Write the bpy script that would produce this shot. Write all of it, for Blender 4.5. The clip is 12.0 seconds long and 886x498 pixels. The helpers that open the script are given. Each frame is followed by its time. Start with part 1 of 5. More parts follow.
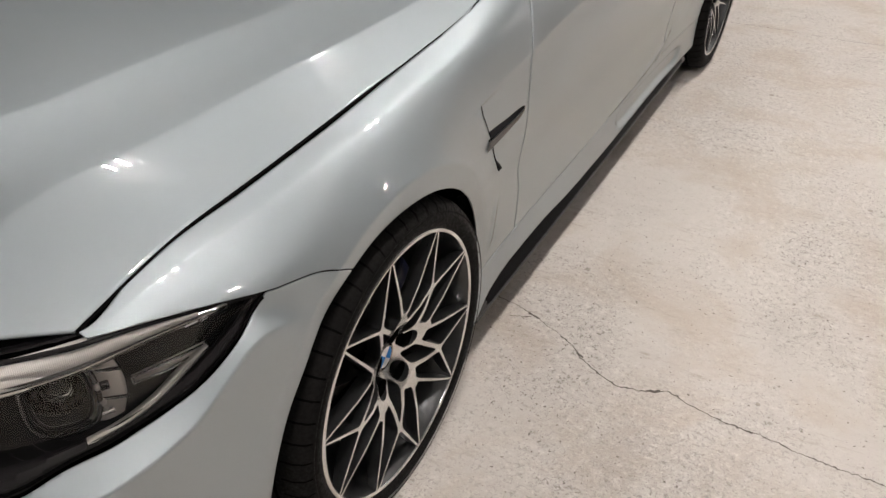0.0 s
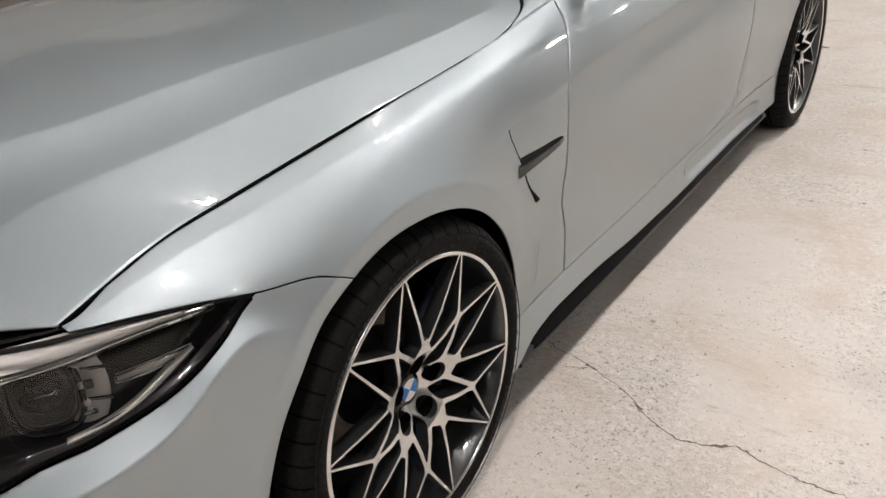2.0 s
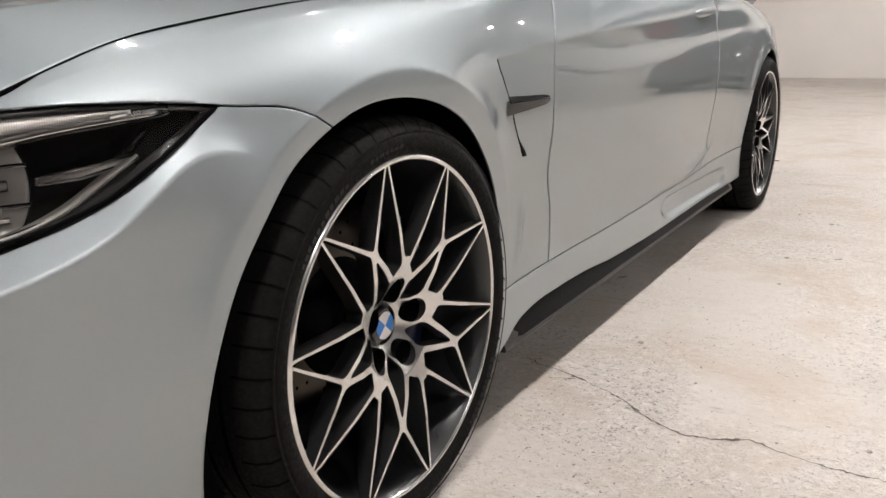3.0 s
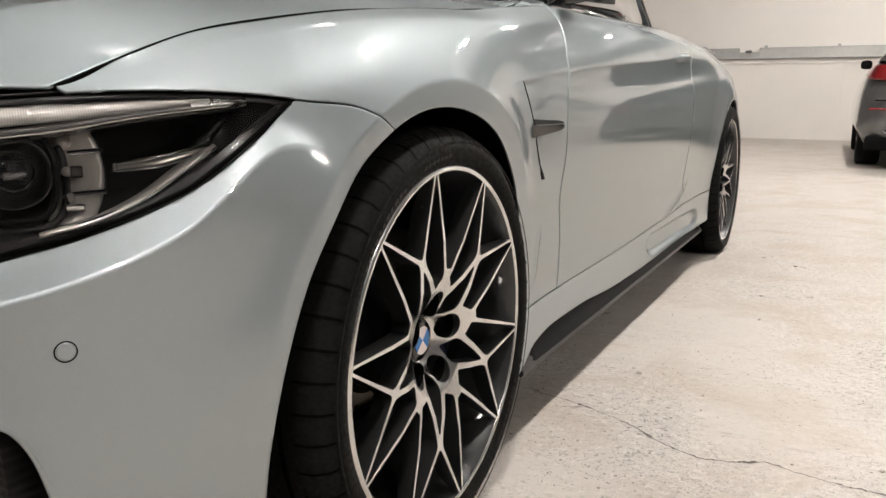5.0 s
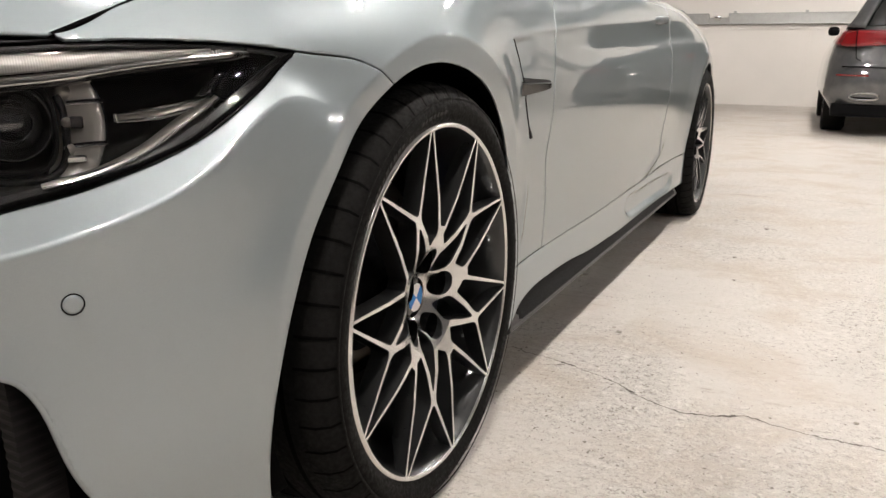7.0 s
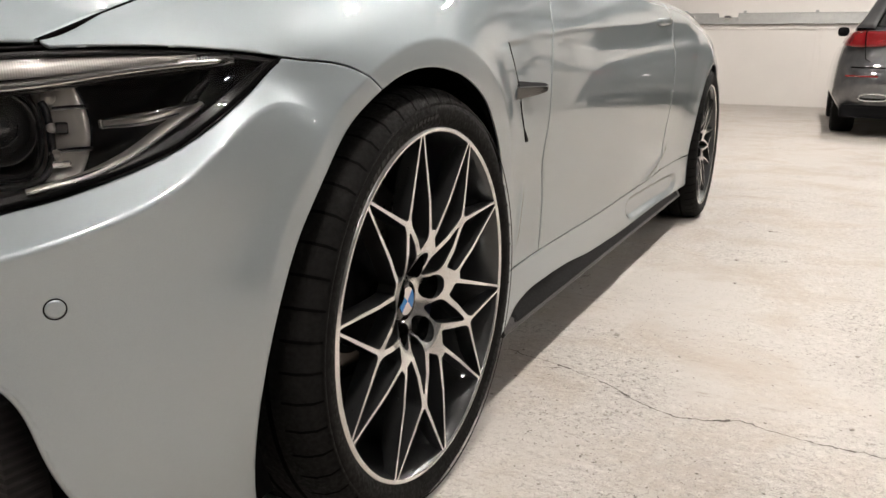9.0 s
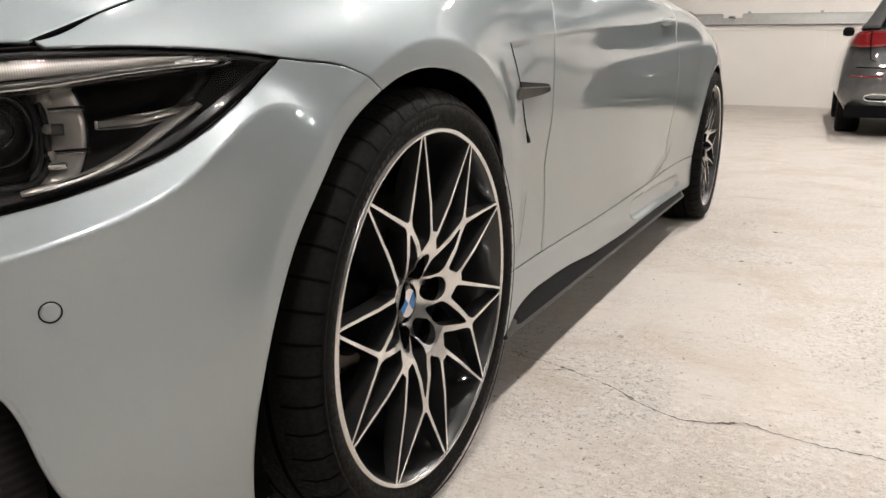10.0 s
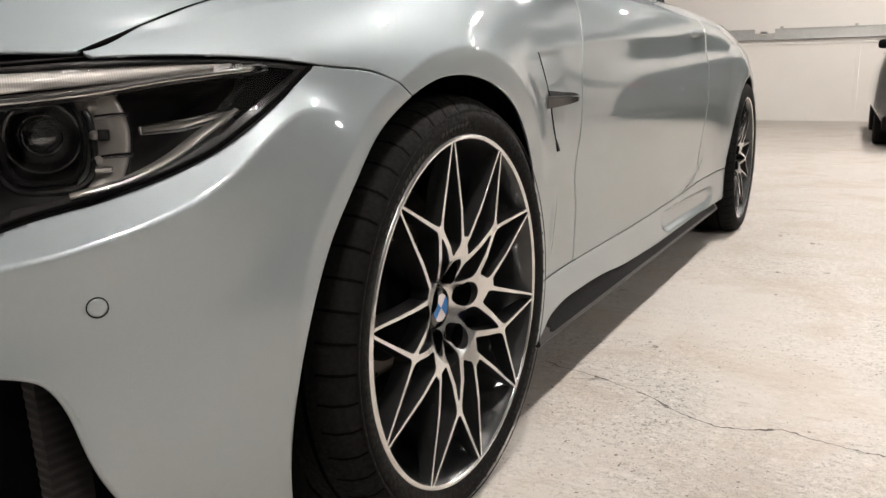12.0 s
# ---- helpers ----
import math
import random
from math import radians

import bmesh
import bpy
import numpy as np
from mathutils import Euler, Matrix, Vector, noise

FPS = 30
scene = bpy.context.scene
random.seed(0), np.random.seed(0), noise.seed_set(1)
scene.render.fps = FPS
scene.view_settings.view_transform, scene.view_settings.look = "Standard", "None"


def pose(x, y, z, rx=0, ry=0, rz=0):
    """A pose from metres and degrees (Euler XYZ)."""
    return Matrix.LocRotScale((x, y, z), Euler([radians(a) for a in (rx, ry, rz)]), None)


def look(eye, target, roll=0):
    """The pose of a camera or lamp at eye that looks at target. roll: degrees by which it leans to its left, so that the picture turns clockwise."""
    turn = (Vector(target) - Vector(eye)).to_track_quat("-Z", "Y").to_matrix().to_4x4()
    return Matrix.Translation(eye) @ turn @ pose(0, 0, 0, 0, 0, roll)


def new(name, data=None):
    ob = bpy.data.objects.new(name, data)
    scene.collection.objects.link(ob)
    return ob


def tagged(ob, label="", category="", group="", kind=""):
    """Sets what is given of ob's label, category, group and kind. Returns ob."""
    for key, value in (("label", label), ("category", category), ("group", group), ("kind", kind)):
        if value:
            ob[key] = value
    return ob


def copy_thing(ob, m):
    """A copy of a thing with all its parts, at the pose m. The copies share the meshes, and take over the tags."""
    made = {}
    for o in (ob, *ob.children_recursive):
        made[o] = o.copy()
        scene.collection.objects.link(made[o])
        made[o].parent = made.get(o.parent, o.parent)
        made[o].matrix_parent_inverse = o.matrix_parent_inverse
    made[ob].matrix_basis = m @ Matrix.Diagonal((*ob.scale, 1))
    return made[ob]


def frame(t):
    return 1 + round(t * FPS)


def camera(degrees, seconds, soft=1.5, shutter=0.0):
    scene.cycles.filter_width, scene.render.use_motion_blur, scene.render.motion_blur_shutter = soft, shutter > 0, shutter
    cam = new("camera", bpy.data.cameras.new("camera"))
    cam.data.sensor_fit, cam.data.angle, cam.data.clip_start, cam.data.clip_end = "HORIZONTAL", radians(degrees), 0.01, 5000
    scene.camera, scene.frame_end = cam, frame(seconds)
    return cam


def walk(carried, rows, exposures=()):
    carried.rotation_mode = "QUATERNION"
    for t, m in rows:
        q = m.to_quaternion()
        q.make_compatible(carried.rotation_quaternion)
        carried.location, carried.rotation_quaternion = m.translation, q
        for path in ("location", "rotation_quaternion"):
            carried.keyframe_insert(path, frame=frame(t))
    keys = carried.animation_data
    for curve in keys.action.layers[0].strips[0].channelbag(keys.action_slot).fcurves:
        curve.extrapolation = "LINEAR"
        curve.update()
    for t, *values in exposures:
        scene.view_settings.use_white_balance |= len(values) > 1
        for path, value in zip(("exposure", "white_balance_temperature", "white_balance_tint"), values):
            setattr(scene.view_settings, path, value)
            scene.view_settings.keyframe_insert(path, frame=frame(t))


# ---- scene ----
cam = camera(58.6, 12.0)
PATH = [
    (0, (1.506, -0.974, 1.379), (0.74, 0.489, 0.25), 1.1),
    (0.5, (1.509, -0.978, 1.383), (0.711, 0.487, 0.279), 1.1),
    (1, (1.555, -0.968, 1.396), (0.688, 0.494, 0.343), 1.2),
    (1.5, (1.67, -0.899, 1.362), (0.609, 0.496, 0.398), -2.2),
    (2, (1.646, -0.91, 1.23), (0.587, 0.52, 0.317), -3.8),
    (2.5, (1.603, -0.934, 0.938), (0.555, 0.619, 0.237), -2.0),
    (3, (1.589, -0.958, 0.768), (0.559, 0.679, 0.258), -1.2),
    (3.2, (1.546, -0.974, 0.682), (0.558, 0.717, 0.274), -0.6),
    (4.8, (1.476, -1.026, 0.715), (0.552, 0.709, 0.35), 0.3),
    (5, (1.454, -1.042, 0.703), (0.544, 0.699, 0.328), 0.2),
    (5.5, (1.43, -1.064, 0.7), (0.558, 0.69, 0.297), 0.3),
    (6, (1.422, -1.06, 0.696), (0.577, 0.701, 0.264), 0.5),
    (6.5, (1.417, -1.065, 0.69), (0.59, 0.698, 0.236), 0.7),
    (8.5, (1.444, -1.056, 0.699), (0.603, 0.697, 0.232), 1.0),
    (9, (1.445, -1.053, 0.7), (0.597, 0.698, 0.236), 0.9),
    (9.5, (1.443, -1.049, 0.697), (0.589, 0.699, 0.235), 0.8),
    (10, (1.446, -1.043, 0.698), (0.587, 0.704, 0.238), 0.7),
    (10.5, (1.452, -1.042, 0.702), (0.586, 0.701, 0.244), 0.6),
    (11, (1.454, -1.048, 0.7), (0.573, 0.692, 0.254), 0.4),
    (11.5, (1.45, -1.044, 0.691), (0.552, 0.689, 0.257), 0.3),
    (12, (1.459, -1.063, 0.675), (0.52, 0.656, 0.271), -0.6),
]
walk(cam, [(t, look(eye, target, roll)) for t, eye, target, roll in PATH], [(0, -0.24, 6420, 12), (1.0, -0.26, 6380, 12), (1.5, -0.10, 6370, 12), (2.0, -0.04, 6340, 12), (3.0, 0.05, 6350, 12), (4.8, 0.09, 6470, 10), (10.0, 0.09, 6470, 10), (12.0, 0.13, 6460, 10)])

# ---------------------------------------------------------------- light
world = bpy.data.worlds.new("world")
scene.world = world
world.use_nodes = True
world.node_tree.nodes["Background"].inputs[0].default_value = (0.9, 0.92, 1.0, 1)
world.node_tree.nodes["Background"].inputs[1].default_value = 0.05
LAMP = 1650.0          # strength of the ceiling tubes
CEIL = 4.3           # height of the ceiling


# ---------------------------------------------------------------- materials
def nodes_of(name):
    m = bpy.data.materials.new(name)
    m.use_nodes = True
    nt = m.node_tree
    return m, nt, nt.nodes["Principled BSDF"]


def setp(b, **kw):
    for k, v in kw.items():
        k = k.replace("_", " ")
        s = b.inputs[k]
        s.default_value = (*v, 1) if isinstance(v, tuple) and len(v) == 3 else v


def noise_tex(nt, scale, detail=6, rough=0.55, coord="Object", dist=0.0):
    tc = nt.nodes.new("ShaderNodeTexCoord")
    n = nt.nodes.new("ShaderNodeTexNoise")
    n.inputs["Scale"].default_value = scale
    n.inputs["Detail"].default_value = detail
    n.inputs["Roughness"].default_value = rough
    n.inputs["Distortion"].default_value = dist
    nt.links.new(tc.outputs[coord], n.inputs["Vector"])
    return n


def ramp(nt, src, stops):
    r = nt.nodes.new("ShaderNodeValToRGB")
    while len(r.color_ramp.elements) < len(stops):
        r.color_ramp.elements.new(0.5)
    for e, (p, c) in zip(r.color_ramp.elements, stops):
        e.position = p
        e.color = (*c, 1) if isinstance(c, tuple) else (c, c, c, 1)
    nt.links.new(src, r.inputs[0])
    return r


def mixc(nt, a, b, fac, mode="MIX"):
    m = nt.nodes.new("ShaderNodeMix")
    m.data_type, m.blend_type = "RGBA", mode
    for sock, v in ((m.inputs[6], a), (m.inputs[7], b), (m.inputs[0], fac)):
        if hasattr(v, "links"):
            nt.links.new(v, sock)
        else:
            sock.default_value = (*v, 1) if isinstance(v, tuple) else v
    return m.outputs[2]


def bump(nt, b, src, strength, dist=0.01, prev=None):
    n = nt.nodes.new("ShaderNodeBump")
    n.inputs["Strength"].default_value = strength
    n.inputs["Distance"].default_value = dist
    nt.links.new(src, n.inputs["Height"])
    if prev:
        nt.links.new(prev.outputs[0], n.inputs["Normal"])
    nt.links.new(n.outputs[0], b.inputs["Normal"])
    return n


def simple(name, col, rough=0.5, metal=0.0, vary=0.12, scale=30, bmp=0.0, bscale=200, **kw):
    """A surface with grain at two scales: colour and gloss vary, with a fine relief."""
    m, nt, b = nodes_of(name)
    setp(b, Roughness=rough, Metallic=metal, **kw)
    n1, n2 = noise_tex(nt, scale), noise_tex(nt, scale * 9, 3)
    dark = tuple(c * (1 - vary) for c in col)
    lite = tuple(min(1, c * (1 + vary)) for c in col)
    r = ramp(nt, n1.outputs[0], [(0.3, dark), (0.7, lite)])
    c2 = mixc(nt, r.outputs[0], col, n2.outputs[0])
    nt.links.new(c2, b.inputs["Base Color"])
    rr = ramp(nt, n2.outputs[0], [(0.3, max(0, rough * (1 - vary))), (0.7, min(1, rough * (1 + vary)))])
    nt.links.new(rr.outputs[0], b.inputs["Roughness"])
    if bmp:
        n3 = noise_tex(nt, bscale, 4)
        bump(nt, b, n3.outputs[0], bmp, 0.002)
    return m


def paint_material(name, col, flake=1.0, metal=0.75, rough=0.34):
    m, nt, b = nodes_of(name)
    setp(b, Metallic=metal, Roughness=rough, Coat_Weight=1.0, Coat_Roughness=0.005, Coat_IOR=1.9, Specular_IOR_Level=0.05, Specular_Tint=(0.25, 0.25, 0.25))
    n = noise_tex(nt, 2600, 2)
    r = ramp(nt, n.outputs[0], [(0.35, tuple(c * (1 - 0.10 * flake) for c in col)), (0.65, tuple(min(1, c * (1 + 0.10 * flake)) for c in col))])
    dust = noise_tex(nt, 9, 6)
    dr = ramp(nt, dust.outputs[0], [(0.45, 0.0), (0.8, 0.10)])
    nt.links.new(mixc(nt, r.outputs[0], (0.42, 0.41, 0.38), dr.outputs[0]), b.inputs["Base Color"])
    cr = ramp(nt, dust.outputs[0], [(0.4, 0.002), (0.85, 0.014)])
    nt.links.new(cr.outputs[0], b.inputs["Coat Roughness"])
    bump(nt, b, n.outputs[0], 0.02 * flake, 0.0005)
    return m


def thin_pane(name, ior=1.45):
    """A thin clear pane: light goes straight through, the surface mirrors by its angle."""
    m, nt, b = nodes_of(name)
    nt.nodes.remove(b)
    clear, gloss = nt.nodes.new("ShaderNodeBsdfTransparent"), nt.nodes.new("ShaderNodeBsdfGlossy")
    gloss.inputs["Roughness"].default_value = 0.01
    fr, mix = nt.nodes.new("ShaderNodeFresnel"), nt.nodes.new("ShaderNodeMixShader")
    fr.inputs["IOR"].default_value = ior
    nt.links.new(fr.outputs[0], mix.inputs[0])
    nt.links.new(clear.outputs[0], mix.inputs[1])
    nt.links.new(gloss.outputs[0], mix.inputs[2])
    nt.links.new(mix.outputs[0], nt.nodes["Material Output"].inputs[0])
    return m


def emitter(name, col, strength):
    m, nt, b = nodes_of(name)
    setp(b, Base_Color=(0.9, 0.9, 0.9), Emission_Color=col, Emission_Strength=strength)
    return m


PAINT = paint_material("silver_blue_paint", (0.366, 0.412, 0.432), 1.0, 0.86, 0.54)
SUVPAINT = paint_material("graphite_paint", (0.072, 0.074, 0.077), 0.8, 0.4, 0.45)
BLACK = simple("black_plastic", (0.005, 0.005, 0.0055), 0.8, bmp=0.25, bscale=900, Specular_IOR_Level=0.06)
GLOSSBLACK = simple("gloss_black_plastic", (0.008, 0.008, 0.009), 0.07, Coat_Weight=0.6)
RUBBERGREY = simple("scuffed_rubber", (0.022, 0.021, 0.020), 0.6, 0, 0.3, 200, Specular_IOR_Level=0.15)
LINER = simple("felt_liner", (0.003, 0.003, 0.003), 0.95, bmp=0.5, bscale=500, Specular_IOR_Level=0.03)
RUBBER = simple("tyre_rubber", (0.0068, 0.0065, 0.0062), 0.74, vary=0.25, scale=18, bmp=0.25, bscale=700, Specular_IOR_Level=0.10)
CHROME = simple("chrome", (0.82, 0.82, 0.83), 0.06, 1.0, 0.04)
DARKCHROME = simple("dark_chrome", (0.14, 0.14, 0.147), 0.10, 1.0, 0.05)
RIMDARK = simple("grey_rim_lacquer", (0.032, 0.033, 0.0335), 0.32, 0.55, 0.15, Coat_Weight=0.7)
STEEL = simple("brake_steel", (0.12, 0.105, 0.09), 0.35, 1.0, 0.2, 60)
CALIPER = simple("blue_caliper", (0.003, 0.006, 0.035), 0.4, 0.2, Coat_Weight=0.2)
WHITEENAMEL = simple("white_enamel", (0.80, 0.81, 0.82), 0.25, 0, 0.03)
BLUEENAMEL = simple("blue_enamel", (0.035, 0.22, 0.62), 0.22, 0, 0.05)
WINDOWGLASS = simple("tinted_glass", (0.010, 0.012, 0.012), 0.03, 0, 0.05, Coat_Weight=1.0)
LENS = thin_pane("clear_lens", 1.54)
RED = simple("red_lens", (0.17, 0.006, 0.008), 0.08, 0, 0.1, Coat_Weight=1.0)
TUBE = emitter("lamp_tube", (1.0, 0.93, 0.865), LAMP)
LAMPBODY = simple("dark_lamp_sheet", (0.03, 0.03, 0.031), 0.7)


def machined_material():
    """Turned aluminium: fine rings round the wheel's axis under clear lacquer."""
    m, nt, b = nodes_of("machined_aluminium")
    setp(b, Base_Color=(0.74, 0.735, 0.72), Metallic=1.0, Roughness=0.24, Coat_Weight=0.4, Coat_Roughness=0.05)
    tc = nt.nodes.new("ShaderNodeTexCoord")
    sep = nt.nodes.new("ShaderNodeVectorMath")
    sep.operation = "MULTIPLY"
    sep.inputs[1].default_value = (0, 1, 1)
    ln = nt.nodes.new("ShaderNodeVectorMath")
    ln.operation = "LENGTH"
    w = nt.nodes.new("ShaderNodeTexNoise")
    w.noise_dimensions = "1D"
    w.inputs["Scale"].default_value = 900
    nt.links.new(tc.outputs["Object"], sep.inputs[0])
    nt.links.new(sep.outputs[0], ln.inputs[0])
    nt.links.new(ln.outputs["Value"], w.inputs["W"])
    bump(nt, b, w.outputs[0], 0.12, 0.0006)
    return m


MACHINED = machined_material()


def mul(nt, a, b):
    m = nt.nodes.new("ShaderNodeMath")
    m.operation = "MULTIPLY"
    nt.links.new(a, m.inputs[0])
    nt.links.new(b, m.inputs[1])
    return m.outputs[0]


def concrete_material():
    """Pale worn slab: trowelled patches, pitted patches, brown stains and fine grit."""
    m, nt, b = nodes_of("pale_concrete")
    big = noise_tex(nt, 0.55, 8, 0.6)
    mid = noise_tex(nt, 2.6, 8, 0.62, dist=0.5)
    rough_area = noise_tex(nt, 1.1, 6, 0.6)
    mott = noise_tex(nt, 45, 5, 0.65)
    pit = noise_tex(nt, 85, 4, 0.66, dist=1.0)
    grit = noise_tex(nt, 340, 3, 0.6)
    base = ramp(nt, big.outputs[0], [(0.3, (0.49, 0.457, 0.42)), (0.7, (0.595, 0.560, 0.520))]).outputs[0]
    brown = ramp(nt, mid.outputs[0], [(0.47, 0.0), (0.64, 0.58)]).outputs[0]
    c = mixc(nt, base, (0.43, 0.362, 0.29), brown)
    dull = ramp(nt, mid.outputs[0], [(0.30, 0.45), (0.45, 0.0)]).outputs[0]
    c = mixc(nt, c, (0.42, 0.395, 0.36), dull)
    worn = ramp(nt, rough_area.outputs[0], [(0.40, 0.16), (0.56, 1.0)]).outputs[0]
    lite = ramp(nt, mott.outputs[0], [(0.52, 0.0), (0.70, 0.45)]).outputs[0]
    c = mixc(nt, c, (0.80, 0.76, 0.70), mul(nt, lite, worn))
    shade = ramp(nt, mott.outputs[0], [(0.30, 0.45), (0.47, 0.0)]).outputs[0]
    c = mixc(nt, c, (0.40, 0.37, 0.33), mul(nt, shade, worn))
    holes = mul(nt, ramp(nt, pit.outputs[0], [(0.55, 0.0), (0.62, 0.95)]).outputs[0], worn)
    cl = ramp(nt, mid.outputs[0], [(0.38, 1.0), (0.58, 0.25)]).outputs[0]
    holes = mul(nt, holes, cl)
    c = mixc(nt, c, (0.17, 0.15, 0.125), holes)
    # drawn-out dark scuffs, all lying one way
    tc = nt.nodes.new("ShaderNodeTexCoord")
    mp = nt.nodes.new("ShaderNodeMapping")
    mp.inputs["Rotation"].default_value = (0, 0, radians(24))
    mp.inputs["Scale"].default_value = (3.0, 14.0, 1.0)
    sc = nt.nodes.new("ShaderNodeTexNoise")
    sc.inputs["Scale"].default_value, sc.inputs["Detail"].default_value, sc.inputs["Roughness"].default_value = 1.6, 8, 0.72
    nt.links.new(tc.outputs["Object"], mp.inputs[0])
    nt.links.new(mp.outputs[0], sc.inputs["Vector"])
    scuff = mul(nt, ramp(nt, sc.outputs[0], [(0.56, 0.0), (0.68, 0.75)]).outputs[0], ramp(nt, mott.outputs[0], [(0.40, 0.1), (0.60, 1.0)]).outputs[0])
    c = mixc(nt, c, (0.30, 0.255, 0.205), scuff)
    speck = ramp(nt, grit.outputs[0], [(0.60, 0.0), (0.70, 0.55)]).outputs[0]
    c = mixc(nt, c, (0.28, 0.26, 0.23), mul(nt, speck, worn))
    fleck = noise_tex(nt, 150, 3, 0.7, dist=0.6)
    c = mixc(nt, c, (0.15, 0.13, 0.11), mul(nt, ramp(nt, fleck.outputs[0], [(0.62, 0.0), (0.68, 0.7)]).outputs[0], worn))
    c = mixc(nt, c, (0.78, 0.74, 0.68), mul(nt, ramp(nt, fleck.outputs[0], [(0.33, 0.6), (0.39, 0.0)]).outputs[0], worn))
    nt.links.new(c, b.inputs["Base Color"])
    rr = ramp(nt, mid.outputs[0], [(0.3, 0.5), (0.7, 0.75)])
    nt.links.new(rr.outputs[0], b.inputs["Roughness"])
    b1 = bump(nt, b, mul(nt, mott.outputs[0], worn), 0.9, 0.010)
    inv = ramp(nt, pit.outputs[0], [(0.55, 1.0), (0.66, 0.0)]).outputs[0]
    b2 = bump(nt, b, inv, 0.35, 0.003, b1)
    b3 = bump(nt, b, mul(nt, fleck.outputs[0], worn), 0.7, 0.004, b2)
    bump(nt, b, grit.outputs[0], 0.35, 0.002, b3)
    return m


CONCRETE = concrete_material()
CRACK = simple("crack_dark", (0.10, 0.085, 0.07), 0.95, 0, 0.4, 60)
WALLPAINT = simple("cream_wall_paint", (0.70, 0.67, 0.635), 0.6, 0, 0.05, 1.2, 0.1, 60)
WALLGREY = simple("grey_wall_paint", (0.16, 0.16, 0.165), 0.6, 0, 0.05, 1.2, 0.1, 60)
CEILPAINT = simple("grey_ceiling", (0.25, 0.25, 0.255), 0.8, 0, 0.08, 1.5)
RAILSTEEL = simple("galvanised_tray", (0.32, 0.32, 0.31), 0.42, 0.6, 0.15, 12)


# ---------------------------------------------------------------- mesh helpers
def mesh_ob(name, verts, faces, mat, parent=None, label="", smooth=True, matslots=None, idx=None):
    me = bpy.data.meshes.new(name)
    me.from_pydata([tuple(map(float, v)) for v in verts], [], [tuple(map(int, f)) for f in faces])
    for m in (matslots or [mat]):
        me.materials.append(m)
    if idx is not None:
        me.polygons.foreach_set("material_index", idx)
    if smooth:
        me.polygons.foreach_set("use_smooth", [True] * len(me.polygons))
    me.validate()
    ob = new(name, me)
    if parent:
        ob.parent = parent
    if label:
        ob["label"] = label
    return ob


def part(name, bm, mat, parent=None, label="", smooth=False):
    me = bpy.data.meshes.new(name)
    bmesh.ops.recalc_face_normals(bm, faces=bm.faces)
    bm.to_mesh(me)
    bm.free()
    me.materials.append(mat)
    if smooth:
        me.polygons.foreach_set("use_smooth", [True] * len(me.polygons))
    ob = new(name, me)
    if parent:
        ob.parent = parent
    if label:
        ob["label"] = label
    return ob


def add_box(bm, lo, hi, bev=0.0, m=None):
    r = bmesh.ops.create_cube(bm, size=1)
    vs = r["verts"]
    for v in vs:
        v.co = Vector([(lo[i] + hi[i]) / 2 + v.co[i] * (hi[i] - lo[i]) for i in range(3)])
    if bev:
        es = list({e for v in vs for e in v.link_edges})
        g = bmesh.ops.bevel(bm, geom=es, offset=bev, segments=2, affect="EDGES", profile=0.6)
        vs = list({v for f in g["faces"] for v in f.verts} | {v for v in vs if v.is_valid})
    if m is not None:
        bmesh.ops.transform(bm, matrix=m, verts=[v for v in vs if v.is_valid])
    return vs


def lathe(profile, n=96, axis="x", closed=False):
    """Revolve (a, r) pairs, a along the axis."""
    V, F = [], []
    k = len(profile)
    for i in range(n):
        t = 2 * math.pi * i / n
        for a, r in profile:
            V.append((a, r * math.sin(t), r * math.cos(t)) if axis == "x" else (r * math.cos(t), r * math.sin(t), a))
    for i in range(n):
        j = (i + 1) % n
        for p in range(k if closed else k - 1):
            q = (p + 1) % k
            F.append((i * k + p, j * k + p, j * k + q, i * k + q))
    return V, F


def hermite(P, K, T, left=None, right=None):
    """Cubic through P (n, ...) at knots K, at T. left/right: tangents before and after each knot."""
    P, K, T = np.asarray(P, float), np.asarray(K, float), np.asarray(T, float)
    n = len(K)
    h = np.diff(K)
    s = np.diff(P, axis=0) / h.reshape(-1, *([1] * (P.ndim - 1)))
    if left is None:
        m = np.zeros_like(P)
        m[0], m[-1] = s[0], s[-1]
        for i in range(1, n - 1):
            m[i] = (s[i - 1] * h[i] + s[i] * h[i - 1]) / (h[i - 1] + h[i])
        left = right = m
    i = np.clip(np.searchsorted(K, T, side="right") - 1, 0, n - 2)
    q = ((T - K[i]) / h[i]).reshape(-1, *([1] * (P.ndim - 1)))
    hh = h[i].reshape(q.shape)
    return ((2 * q**3 - 3 * q**2 + 1) * P[i] + (q**3 - 2 * q**2 + q) * hh * right[i]
            + (-2 * q**3 + 3 * q**2) * P[i + 1] + (q**3 - q**2) * hh * left[i + 1])


def interp(pairs):
    xs, ys = [p[0] for p in pairs], [p[1] for p in pairs]
    return lambda v: hermite(np.array(ys), xs, np.clip(np.atleast_1d(v), xs[0], xs[-1]))


